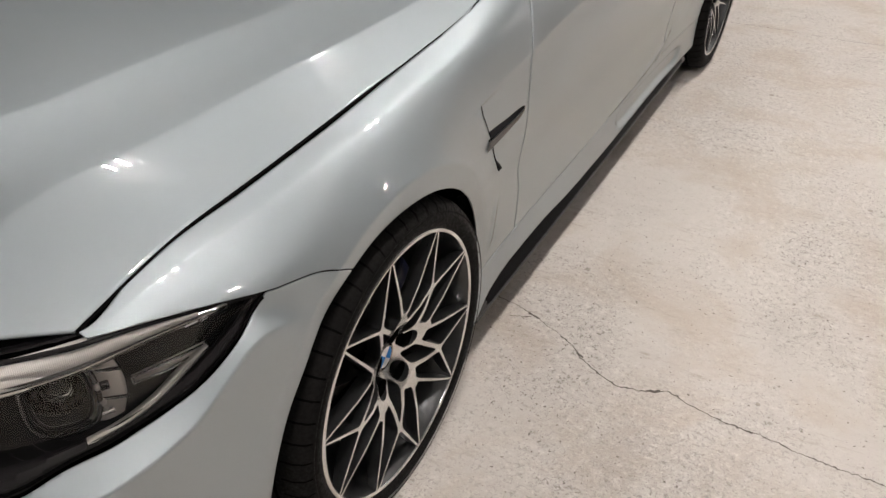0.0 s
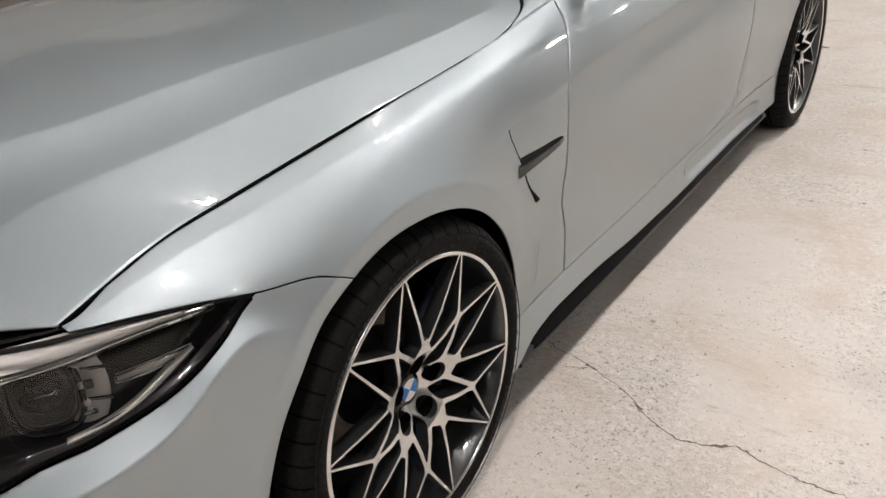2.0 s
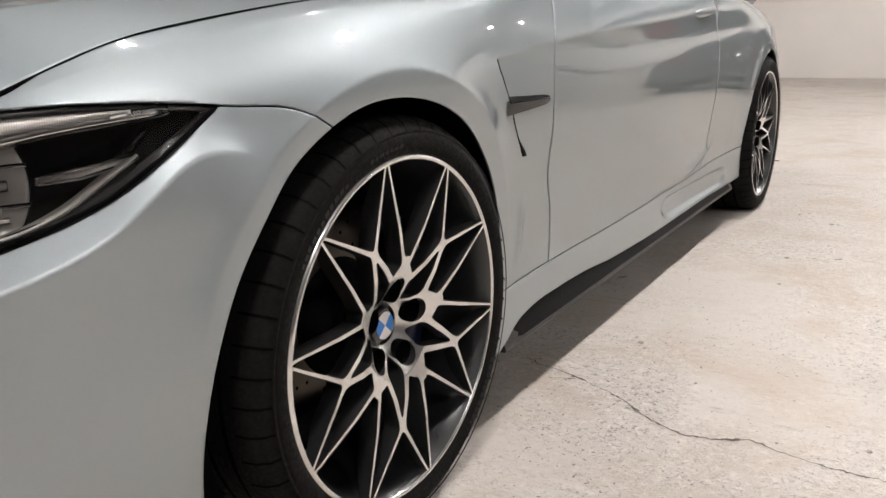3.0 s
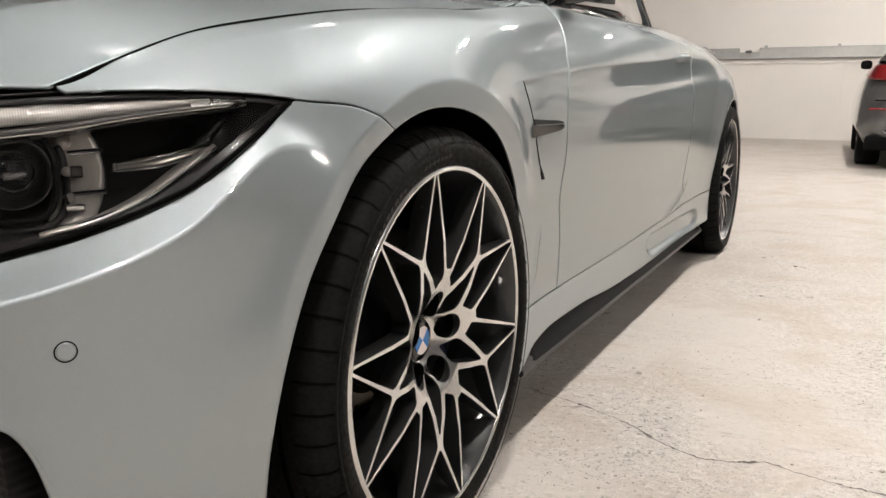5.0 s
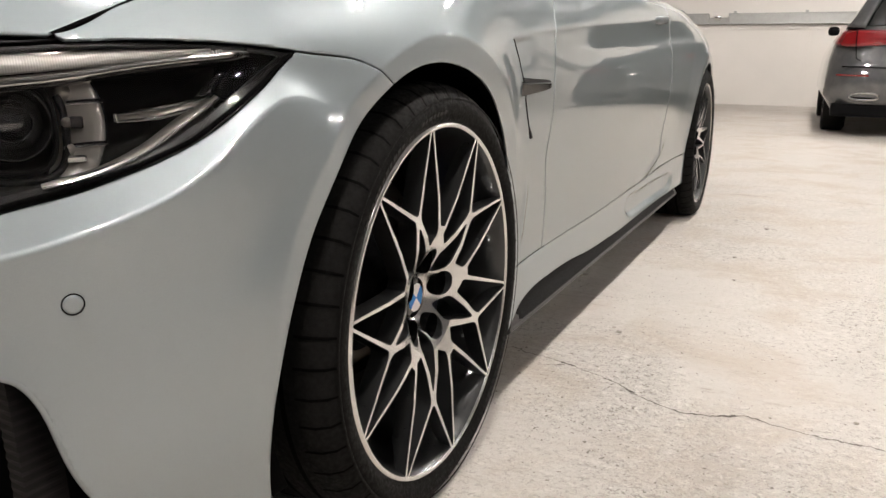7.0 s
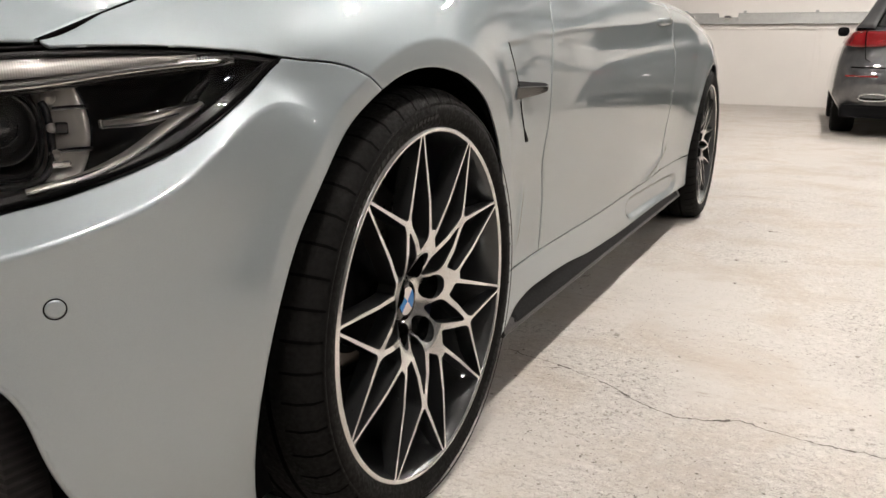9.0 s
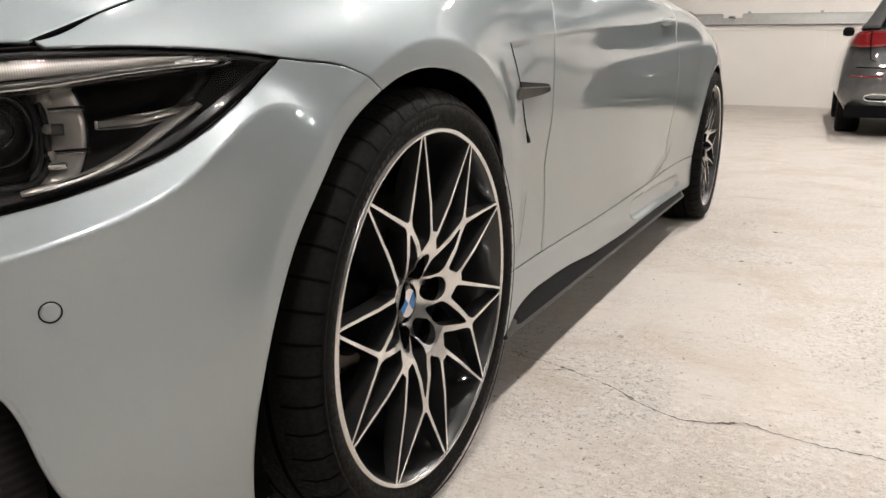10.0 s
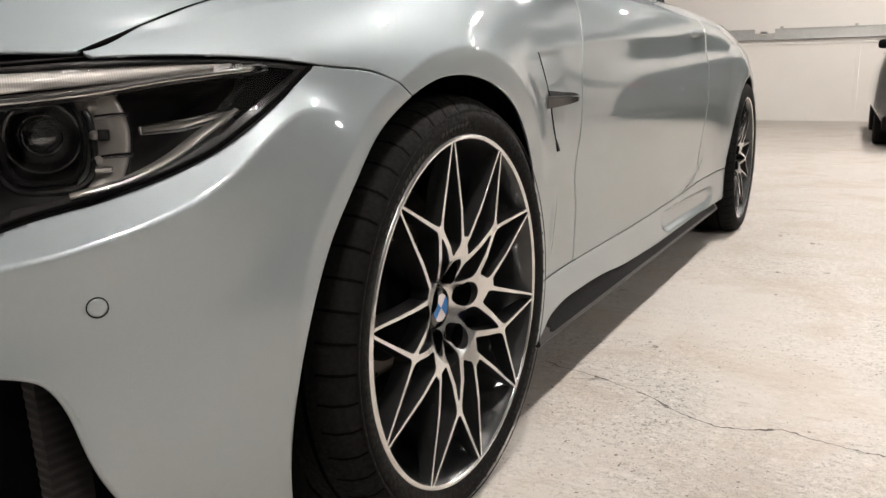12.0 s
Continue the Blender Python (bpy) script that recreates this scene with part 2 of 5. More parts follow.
def clip(V, F, d):
    """Keep the part of a mesh where the field d, one value a vertex, is positive."""
    V, d = [tuple(v) for v in V], list(map(float, d))
    out, cache = [], {}
    for f in F:
        s = [d[i] > 0 for i in f]
        if all(s):
            out.append(f)
            continue
        if not any(s):
            continue
        g = []
        for a, b in zip(f, (*f[1:], f[0])):
            if d[a] > 0:
                g.append(a)
            if (d[a] > 0) != (d[b] > 0):
                key = (min(a, b), max(a, b))
                if key not in cache:
                    t = d[a] / (d[a] - d[b])
                    cache[key] = len(V)
                    V.append(tuple(V[a][k] + t * (V[b][k] - V[a][k]) for k in range(3)))
                    d.append(0.0)
                g.append(cache[key])
        if len(g) > 2:
            out.append(tuple(g))
    used = sorted({i for f in out for i in f})
    back = {o: n for n, o in enumerate(used)}
    return np.array([V[i] for i in used]) if used else np.zeros((0, 3)), [tuple(back[i] for i in f) for f in out]


def grid_faces(nu, nv):
    return [(i * nv + j, (i + 1) * nv + j, (i + 1) * nv + j + 1, i * nv + j + 1) for i in range(nu - 1) for j in range(nv - 1)]


def mirrored(V, F):
    W = np.array(V)
    W[:, 0] *= -1
    return W, [tuple(reversed(f)) for f in F]


def both(V, F):
    W, G = mirrored(V, F)
    return np.vstack([V, W]), list(F) + [tuple(i + len(V) for i in f) for f in G]


def shell(ob, t=0.003, off=-1.0):
    """Sheet metal: thickness behind the outer skin."""
    md = ob.modifiers.new("sheet", "SOLIDIFY")
    md.thickness, md.offset, md.use_even_offset = t, off, False
    return ob


# ---------------------------------------------------------------- garage
def wall_box(name, lo, hi, mat, label):
    bm = bmesh.new()
    add_box(bm, lo, hi)
    return tagged(part(name, bm, mat), label, "wall", kind="structure")


X0, X1, Y0, Y1 = -9.5, 12.5, -7.5, 14.6


def build_room():
    n = 60
    V = [(X0 + (X1 - X0) * i / n, Y0 + (Y1 - Y0) * j / n, 0) for i in range(n + 1) for j in range(n + 1)]
    tagged(mesh_ob("floor", V, grid_faces(n + 1, n + 1), CONCRETE), "pale worn concrete floor with cracks and stains", "floor", kind="structure")
    bm = bmesh.new()
    add_box(bm, (X0, Y0, -0.3), (X1, Y1, -0.004))
    tagged(part("ground", bm, CONCRETE), "concrete slab under the garage floor", "ground", kind="structure")
    wall_box("wall_north", (X0, Y1, 0), (X1, Y1 + 0.25, CEIL), WALLPAINT, "cream painted wall behind the parked vehicles")
    # unseen south and east walls, dark grey so the car's sides mirror dark space
    wall_box("wall_south", (X0, Y0 - 0.25, 0), (X1, Y0, CEIL), WALLGREY, "unseen garage wall, dark grey for the car paint's reflections")
    wall_box("wall_east", (X1, Y0 - 0.25, 0), (X1 + 0.25, Y1 + 0.25, CEIL), WALLGREY, "unseen garage wall, dark grey for the car paint's reflections")
    wall_box("wall_west", (X0 - 0.25, Y0 - 0.25, 0), (X0, Y1 + 0.25, CEIL), WALLPAINT, "cream painted garage wall")
    bm = bmesh.new()
    add_box(bm, (X0 - 0.25, Y0 - 0.25, CEIL), (X1 + 0.25, Y1 + 0.25, CEIL + 0.25))
    for y in np.arange(Y0 + 0.4, Y1, 1.95):
        add_box(bm, (X0 - 0.2, y - 0.19, CEIL - 0.30), (X1 + 0.2, y + 0.19, CEIL + 0.05))
    tagged(part("ceiling", bm, CEILPAINT), "dull grey garage ceiling with cross beams", "ceiling", kind="structure")


build_room()


def ceiling_lamp():
    e = tagged(new("ceiling_lamp"), "dark twin-tube batten lamp under the ceiling", "lamp", "ceiling lamps")
    bm = bmesh.new()
    add_box(bm, (-0.115, -0.10, -0.025), (0.115, 0.10, 0.0), 0.006)
    part("housing", bm, LAMPBODY, e)
    for sx in (-1, 1):
        V, F = lathe([(-0.085, 0.0), (-0.085, 0.014), (0.085, 0.014), (0.085, 0.0)], 12, "z")
        V = [(z, x + sx * 0.075, y - 0.054) for x, y, z in V]
        mesh_ob("tube", V, F, TUBE, e, "lit fluorescent tube")
    return e


def place_lamps():
    first = ceiling_lamp()
    rows = ((-0.95, (4, 8), 0.78), (-0.3, (5,), 0.72), (1.75, (1,), 0.95), (1.75, (3, 5, 7, 9), 1.29), (5.2, (3,), 1.28), (5.2, (9,), 1.40), (8.4, (7,), 0.75))
    spots = [(x, Y0 + 0.4 + 1.95 * k, size) for x, ks, size in rows for k in ks]
    for x, y, size in spots[1:]:
        copy_thing(first, pose(x, y, CEIL - 0.301) @ Matrix.Scale(size, 4))
    x, y, size = spots[0]
    first.matrix_basis = pose(x, y, CEIL - 0.301) @ Matrix.Scale(size, 4)


place_lamps()

# ---------------------------------------------------------------- car body
# Lines that run round the left side, from the nose's middle to the tail; x outward, y to the rear, z up.
LINES = {
    "A": [(0, -.775, .7), (.36, -.72, .7), (.55, -.65, .71), (.66, -.575, .716), (.737, -.51, .713), (.752, -.43, .747), (.767, -.35, .776), (.784, -.25, .797), (.8, -.1, .822), (.808, .1, .845), (.812, .3, .862), (.812, .47, .884), (.799, .706, .91), (.8, 1, .917), (.8, 1.5, .932), (.8, 2, .942), (.79, 2.4, .945), (.768, 2.81, .936), (.70, 3.3, .925), (.62, 3.68, .93)],
    "B": [(0, -.785, .68), (.37, -.73, .69), (.56, -.66, .7), (.67, -.58, .707), (.742, -.509, .711), (.777, -.42, .741), (.8, -.34, .765), (.822, -.24, .785), (.839, -.1, .808), (.850, .1, .826), (.856, .3, .838), (.857, .47, .851), (.848, .66, .864), (.846, 1, .880), (.850, 1.5, .892), (.854, 2, .900), (.858, 2.4, .902), (.845, 2.81, .885), (.78, 3.3, .875), (.69, 3.68, .88)],
    "C": [(0, -.79, .66), (.385, -.735, .68), (.57, -.665, .69), (.685, -.585, .697), (.748, -.513, .708), (.808, -.43, .712), (.858, -.345, .706), (.886, -.25, .705), (.897, -.1, .725), (.897, .1, .738), (.892, .3, .745), (.894, .47, .752), (.891, .6, .76), (.895, 1, .77), (.898, 1.5, .78), (.903, 2, .785), (.908, 2.4, .79), (.906, 2.81, .79), (.85, 3.3, .79), (.74, 3.68, .79)],
    "K": [(0, -.815, .545), (.405, -.765, .545), (.605, -.7, .548), (.712, -.627, .557), (.773, -.555, .573), (.826, -.463, .606), (.862, -.362, .675), (.891, -.25, .6675), (.902, -.1, .6825), (.902, .1, .694), (.8995, .3, .7025), (.9005, .47, .7185), (.899, .59, .72), (.903, 1, .73), (.9055, 1.5, .74), (.91, 2, .7425), (.915, 2.4, .745), (.914, 2.81, .745), (.862, 3.3, .745), (.757, 3.68, .745)],
    "D": [(0, -.847, .49), (.427, -.803, .49), (.641, -.740, .497), (.755, -.667, .513), (.819, -.592, .530), (.866, -.476, .571), (.8875, -.357, .650), (.893, -.25, .63), (.903, -.1, .64), (.903, .1, .65), (.903, .3, .66), (.903, .47, .685), (.903, .58, .68), (.907, 1, .69), (.909, 1.5, .7), (.913, 2, .7), (.918, 2.4, .7), (.918, 2.81, .7), (.87, 3.3, .7), (.77, 3.68, .7)],
    "E": [(0, -.855, .44), (.43, -.81, .44), (.648, -.745, .445), (.759, -.668, .452), (.821, -.588, .466), (.868, -.475, .487), (.891, -.372, .527), (.905, -.28, .53), (.906, -.1, .54), (.9, .1, .58), (.9, .3, .59), (.904, .47, .595), (.906, .57, .6), (.909, 1, .6), (.911, 1.5, .6), (.916, 2, .6), (.921, 2.4, .6), (.921, 2.81, .6), (.875, 3.3, .6), (.78, 3.68, .6)],
    "F": [(0, -.87, .37), (.43, -.825, .37), (.665, -.76, .375), (.767, -.676, .38), (.826, -.593, .385), (.873, -.484, .395), (.901, -.392, .4), (.908, -.28, .42), (.905, -.1, .43), (.895, .1, .45), (.89, .3, .46), (.89, .47, .465), (.89, .59, .47), (.894, 1, .47), (.897, 1.5, .47), (.902, 2, .47), (.915, 2.4, .48), (.92, 2.81, .49), (.87, 3.3, .5), (.78, 3.68, .5)],
    "G": [(0, -.865, .28), (.43, -.82, .28), (.66, -.755, .285), (.772, -.682, .29), (.828, -.6, .29), (.874, -.495, .29), (.895, -.405, .285), (.9, -.28, .29), (.895, -.1, .29), (.884, .1, .285), (.878, .3, .283), (.876, .47, .28), (.876, .62, .28), (.876, 1, .28), (.877, 1.5, .287), (.882, 2, .305), (.9, 2.35, .318), (.9, 2.81, .32), (.855, 3.3, .33), (.77, 3.68, .35)],
    "H": [(0, -.85, .19), (.43, -.805, .19), (.65, -.745, .19), (.76, -.672, .19), (.815, -.59, .19), (.86, -.49, .185), (.884, -.405, .18), (.89, -.28, .19), (.89, -.1, .195), (.893, .1, .2), (.898, .3, .168), (.897, .47, .172), (.892, .62, .190), (.89, 1, .188), (.889, 1.5, .188), (.89, 2, .19), (.897, 2.35, .19), (.895, 2.81, .21), (.845, 3.3, .22), (.76, 3.68, .24)],
}
NET = np.array([LINES[k] for k in "ABCKDEFGH"])                       # line, station, xyz
U_KNOTS = np.concatenate([[0], np.cumsum(np.linalg.norm(np.diff(NET, axis=1), axis=2).mean(0))])
CREASE = {1: np.array([1.0] * 4 + [.6, .5, .4, .3, .2, .1] + [0.0] * 10), 4: np.array([.6, .8, 1, 1, 1, 1, .8, 0] + [0] * 12), 7: np.array([0] * 9 + [.9] * 8 + [0] * 3)}


def arch_edge(cy, cz, table):
    """Field: how far outside a wheel arch's edge a point lies. table: angle from the top to the rear, radius."""
    f = interp(table)

    def field(P):
        dy, dz = P[:, 1] - cy, P[:, 2] - cz
        return np.hypot(dy, dz) - f(np.degrees(np.arctan2(dy, dz)))
    return field


FRONT_ARCH = arch_edge(0, .328, [(-180, .44), (-115, .423), (-103, .413), (-93, .402), (-86, .3945), (-78, .3875), (-70, .381), (-60, .377), (-48, .3745), (-36, .3735), (-24, .3728), (-14, .3695), (-6, .365), (2, .361), (10, .3585), (20, .3565), (34, .355), (50, .357), (65, .363), (80, .371), (90, .373), (102, .367), (130, .36), (180, .36)])
REAR_ARCH = arch_edge(2.812, .337, [(-180, .37), (-90, .372), (0, .365), (90, .372), (180, .37)])
GILL = interp([(.50, .475), (.545, .432), (.575, .407), (.62, .379), (.65, .366), (.68, .348), (.705, .337), (.72, .331), (.735, .336), (.75, .352), (.78, .39)])


SHOULDER = interp([(.40, .750), (.62, .763), (.75, .775), (1.086, .796), (1.437, .817), (1.74, .841), (2.35, .872), (2.8, .885)])


def smooth(q):
    q = np.clip(q, 0, 1)
    return q * q * (3 - 2 * q)


def flare(P):
    """Wheel-arch flares and the step of the side gill, as an outward shift."""
    out = np.zeros(len(P))
    yy, zz = P[:, 1], P[:, 2]
    for cy, cz, rc, amp, width in ((0, .328, .403, interp([(-180, 0), (-110, .002), (-75, .010), (-45, .024), (-15, .028), (25, .028), (45, .018), (65, .009), (100, .006), (140, 0), (180, 0)]), .19),
                                   (2.812, .337, .405, interp([(-180, 0), (-120, .006), (-70, .010), (-30, .014), (30, .016), (70, .012), (120, .006), (180, 0)]), .15)):
        dy, dz = yy - cy, zz - cz
        rho, a = np.hypot(dy, dz), amp(np.degrees(np.arctan2(dy, dz)))
        d = rho - rc
        q = np.clip(d / width, 0, 1)
        out += a * np.where(d < 0, 1 + d * 2.5, .76 * (1 - q) ** 1.35 + .24 * np.exp(-np.maximum(d, 0) / .022))
    # hollow between the arch's crease and the gill's front edge
    g = GILL(zz) - yy
    d = np.hypot(yy, zz - .328) - .403
    ahead = (yy > .1) & (yy < .6)
    out -= np.where(ahead, .0038 * smooth(d / .065) * np.clip(g / np.maximum(g + np.maximum(d, 0), .03), 0, 1) * smooth((zz - .515) / .06) * smooth((.725 - zz) / .085), 0)
    # gill: a raised lip and a recess behind it that closes in a point at its upper rear end
    roof = .737 + .09 * (yy - .34)
    win = smooth((zz - .530) / .05) * smooth((roof - zz) / .013)
    lip = np.where(g > 0, .003 * np.clip(1 - g / .10, 0, 1) ** 1.5, .003 * np.clip(1 + g / .003, 0, 1))
    dip = -.0060 * np.clip(-g / .003, 0, 1) * (1 - smooth((yy - .34) / .14))
    out += np.where((yy > .2) & (yy < .6), (lip + dip) * win, 0)
    # upright ridge behind the front wheel
    out += .0045 * np.exp(-((yy - .452 - .05 * (zz - .39)) / .014) ** 2) * smooth((zz - .31) / .05) * smooth((.475 - zz) / .06)
    # sharp shoulder line along the door, hollow beneath it
    below = SHOULDER(yy) - zz
    deep = .052 + .018 * np.clip((yy - .75) / 1.0, 0, 1)
    ridge = .0052 * np.where(below > 0, np.exp(-np.maximum(below, 0) / .016), np.clip(1 + below / .13, 0, 1) ** 2)
    hollow = -.0075 * np.exp(-((below - .95 * deep) / (.62 * deep)) ** 2) * smooth((yy - .56) / .62)
    out += (ridge * smooth((yy - .33) / .25) + hollow) * smooth((2.7 - yy) / .4)
    # scooped sill and a small flick ahead of the rear wheel
    scoop = np.hypot((zz - .236) / .036, np.clip(np.abs(yy - 1.86) - .30, 0, 1) / .10)
    out -= .014 * smooth((1.15 - scoop) / .55)
    flick = .308 + .085 * (np.clip(yy - 1.62, 0, 1) / .36) ** 2
    out += .009 * np.exp(-np.abs(zz - flick) / .013) * smooth((yy - 1.60) / .2) * smooth((2.02 - yy) / .08) * (zz > .29)
    return out


def cross_spline(R, cw, lo, hi, dv):
    """Fine rows between the lines R (line, u, xyz): cubic along each station, kept sharp at creases."""
    n = len(R)
    h = np.maximum(np.linalg.norm(np.diff(R, axis=0), axis=2, keepdims=True), 1e-5)
    s = np.diff(R, axis=0) / h
    L, Rt = np.zeros_like(R), np.zeros_like(R)
    L[0] = Rt[0] = s[0]
    L[-1] = Rt[-1] = s[-1]
    for k in range(1, n - 1):
        m = (s[k - 1] * h[k] + s[k] * h[k - 1]) / (h[k - 1] + h[k])
        w = np.asarray(cw.get(k, 0.0)).reshape(-1, 1)
        L[k], Rt[k] = m * (1 - w) + s[k - 1] * w, m * (1 - w) + s[k] * w
    out = []
    for k in range(lo, hi):
        c = max(2, int(h[k].mean() / dv) + 1)
        for q in np.arange(c) / c:
            out.append((2 * q**3 - 3 * q**2 + 1) * R[k] + (q**3 - 2 * q**2 + q) * h[k] * Rt[k] + (-2 * q**3 + 3 * q**2) * R[k + 1] + (q**3 - q**2) * h[k] * L[k + 1])
    out.append(R[hi])
    return np.array(out)


def body_patch(y_lo, y_hi, du=.009, dv=.009, rows=(0, 8)):
    """The side's skin between two stations' y (measured on line D), as a fine grid."""
    ys = NET[4, :, 1]
    u_of = lambda y: float(np.interp(y, ys, U_KNOTS))
    u0, u1 = u_of(y_lo), u_of(y_hi)
    U = np.linspace(u0, u1, max(3, int((u1 - u0) / du)))
    R = np.array([hermite(NET[k], U_KNOTS, U) for k in range(9)])
    cw = {k: np.clip(hermite(w, U_KNOTS, U), 0, 1) for k, w in CREASE.items()}
    S = cross_spline(R, cw, rows[0], rows[1], dv)
    m = len(S)
    S = np.transpose(S, (1, 0, 2)).reshape(-1, 3)
    S[:, 0] += flare(S) * np.clip((S[:, 1] + .62) / .15, 0, 1)
    return S, [tuple(reversed(f)) for f in grid_faces(len(U), m)]


HL_TOP = interp([(-.80, .672), (-.72, .682), (-.64, .692), (-.56, .702), (-.513, .707), (-.43, .710), (-.36, .707), (-.302, .700), (-.213, .688), (-.166, .664), (-.13, .64)])
HL_LOW = interp([(-.80, .525), (-.72, .530), (-.66, .538), (-.60, .558), (-.53, .578), (-.46, .606), (-.38, .660), (-.32, .700), (-.28, .735), (-.2, .8)])
DOOR_FRONT = interp([(.2, .625), (.29, .62), (.40, .608), (.5, .572), (.6, .570), (.68, .579), (.76, .598), (.84, .648), (.91, .706), (.95, .74)])
DOOR_REAR = interp([(.2, 1.93), (.35, 1.93), (.56, 1.93), (.74, 1.955), (.95, 2.01)])
DOOR_LOW = interp([(.2, .272), (.45, .277), (.65, .280), (1.1, .281), (1.45, .288), (1.85, .300), (2.1, .315), (2.5, .325)])
GAP = .0032


def trim(V, F, *fields):
    for fn in fields:
        if len(V):
            V, F = clip(V, F, fn(V))
    return V, F


def panel(name, V, F, parent, label="", mat=None):
    ob = shell(mesh_ob(name, V, F, mat or PAINT, parent, label), .004)
    return ob


def sided(name, V, F, parent, label="", mat=None):
    """The panel of the left side and its twin on the right."""
    a = panel(name, V, F, parent, label, mat)
    b = panel(name, *mirrored(V, F), parent, label, mat)
    return a, b


car = tagged(new("car"), "silver-blue two-door sports coupe parked on concrete", "car")

# front fenders
V, F = body_patch(-.62, .80, .0035, .0045)
V, F = trim(V, F, FRONT_ARCH, lambda P: DOOR_FRONT(P[:, 2]) - GAP - P[:, 1], lambda P: P[:, 2] - DOOR_LOW(P[:, 1]) - GAP,
            lambda P: np.where(P[:, 1] < 0, P[:, 2] - HL_TOP(P[:, 1]) - .0015, 1), lambda P: P[:, 1] + .508)
fender, _ = sided("front_fender", V, F, car, "silver-blue fender with flared arch and gill")

# front bumper
V, F = body_patch(-.83, .0, .0042, .0045, (2, 8))
tail = lambda P: np.minimum(HL_LOW(P[:, 1]) - .007, HL_TOP(P[:, 1]) - .0015) - P[:, 2]


def intake_field(P):
    """Outside of the corner air intake."""
    y, z, x = P[:, 1], P[:, 2], P[:, 0]
    edge = interp([(.28, .43), (.60, .43), (.74, .425), (.785, .417), (.803, .402), (.813, .376), (.820, .345), (.826, .314), (.837, .26), (.850, .18)])(x)
    return np.where(x < .28, .1, np.where((x > .850) | (y > -.44), .1, z - edge))


V, F = trim(V, F, FRONT_ARCH, tail, intake_field, lambda P: -.12 - P[:, 1])
V, F = both(V, F)
bumper = panel("front_bumper", V, F, car, "silver-blue bumper with corner air intake")

# doors
V, F = body_patch(.45, 2.15, .010, .005)
V, F = trim(V, F, lambda P: P[:, 1] - DOOR_FRONT(P[:, 2]) - GAP, lambda P: DOOR_REAR(P[:, 2]) - GAP - P[:, 1], lambda P: P[:, 2] - DOOR_LOW(P[:, 1]) - GAP)
door, door_r = sided("door", V, F, car)

# rear quarters
V, F = body_patch(1.8, 3.68, .014, .012)
V, F = trim(V, F, lambda P: P[:, 1] - DOOR_REAR(P[:, 2]) - GAP, REAR_ARCH, lambda P: np.where(P[:, 1] < 2.8, P[:, 2] - DOOR_LOW(P[:, 1]) - GAP, 1))
sided("rear_quarter_panel", V, F, car)

# sills, their lower edge dropping to a point behind the front wheel
SILL_LOW = interp([(.20, .160), (.33, .165), (.38, .183), (.43, .201), (.50, .211), (.66, .214), (.80, .211), (1.0, .198), (1.2, .192), (1.5, .186), (2.6, .180)])
V, F = body_patch(.2, 2.7, .010, .004, (6, 8))
V, F = trim(V, F, lambda P: DOOR_LOW(P[:, 1]) - P[:, 2], FRONT_ARCH, REAR_ARCH, lambda P: 1.4 - abs(P[:, 1] - 1.4), lambda P: P[:, 2] - SILL_LOW(P[:, 1]))
sided("sill", V, F, car)

# bonnet
def weld(V, F, tol=1e-4):
    """Join the halves along the middle line."""
    keep, index, key = [], [], {}
    for v in V:
        k = tuple(int(round(c / tol)) for c in v) if abs(v[0]) < .002 else None
        if k is not None and k in key:
            index.append(key[k])
            continue
        if k is not None:
            key[k] = len(keep)
        index.append(len(keep))
        keep.append(v)
    return np.array(keep), [tuple(index[i] for i in f) for f in F]


HOOD = np.array([
    [(.733, -.511, .713), (.763, -.35, .776), (.794, -.15, .815), (.802, .05, .838), (.807, .25, .856), (.808, .45, .880), (.775, .60, .912), (.706, .70, .928)],
    [(.55, -.655, .715), (.565, -.44, .8022), (.628, -.2, .8422), (.677, .02, .8716), (.707, .24, .8871), (.721, .46, .9024), (.704, .62, .9156), (.655, .7, .928)],
    [(.4208, -.6992, .715), (.4372, -.4604, .8144), (.507, -.2, .853), (.5634, .02, .8813), (.5968, .24, .8949), (.6149, .46, .9074), (.6142, .6336, .9178), (.5836, .7, .9277)],
    [(.3828, -.7122, .715), (.3996, -.4664, .8273), (.4714, -.2, .8645), (.53, .02, .8915), (.5644, .24, .9031), (.5837, .46, .9126), (.5878, .6376, .9201), (.5626, .7, .9273)],
    [(.36, -.72, .715), (.377, -.47, .838), (.450, -.20, .874), (.510, .02, .900), (.545, .24, .910), (.565, .46, .917), (.572, .64, .922), (.55, .70, .927)],
    [(.20, -.76, .712), (.20, -.50, .846), (.23, -.20, .884), (.25, .02, .909), (.27, .24, .919), (.28, .46, .926), (.28, .66, .930), (.27, .705, .931)],
    [(0, -.775, .71), (0, -.50, .849), (0, -.20, .888), (0, .02, .913), (0, .24, .923), (0, .46, .930), (0, .67, .933), (0, .71, .934)],
])


# the dome's flank: nearly flat at its foot, steeper towards the dome's edge
for k in range(1, 7):
    fade = (1, 1, 1, 1, 1, .8, .5)[k]
    HOOD[4, k] += np.array([-.020, .004, -.008]) * fade
    HOOD[5:, k, 2] -= .008 * fade
    foot, brow = HOOD[1, k].copy(), HOOD[4, k].copy()
    for row, q in ((2, .42), (3, .76)):
        HOOD[row, k] = foot + (brow - foot) * q
        HOOD[row, k, 2] = foot[2] + (brow[2] - foot[2]) * (.25 * q + .75 * q * q)


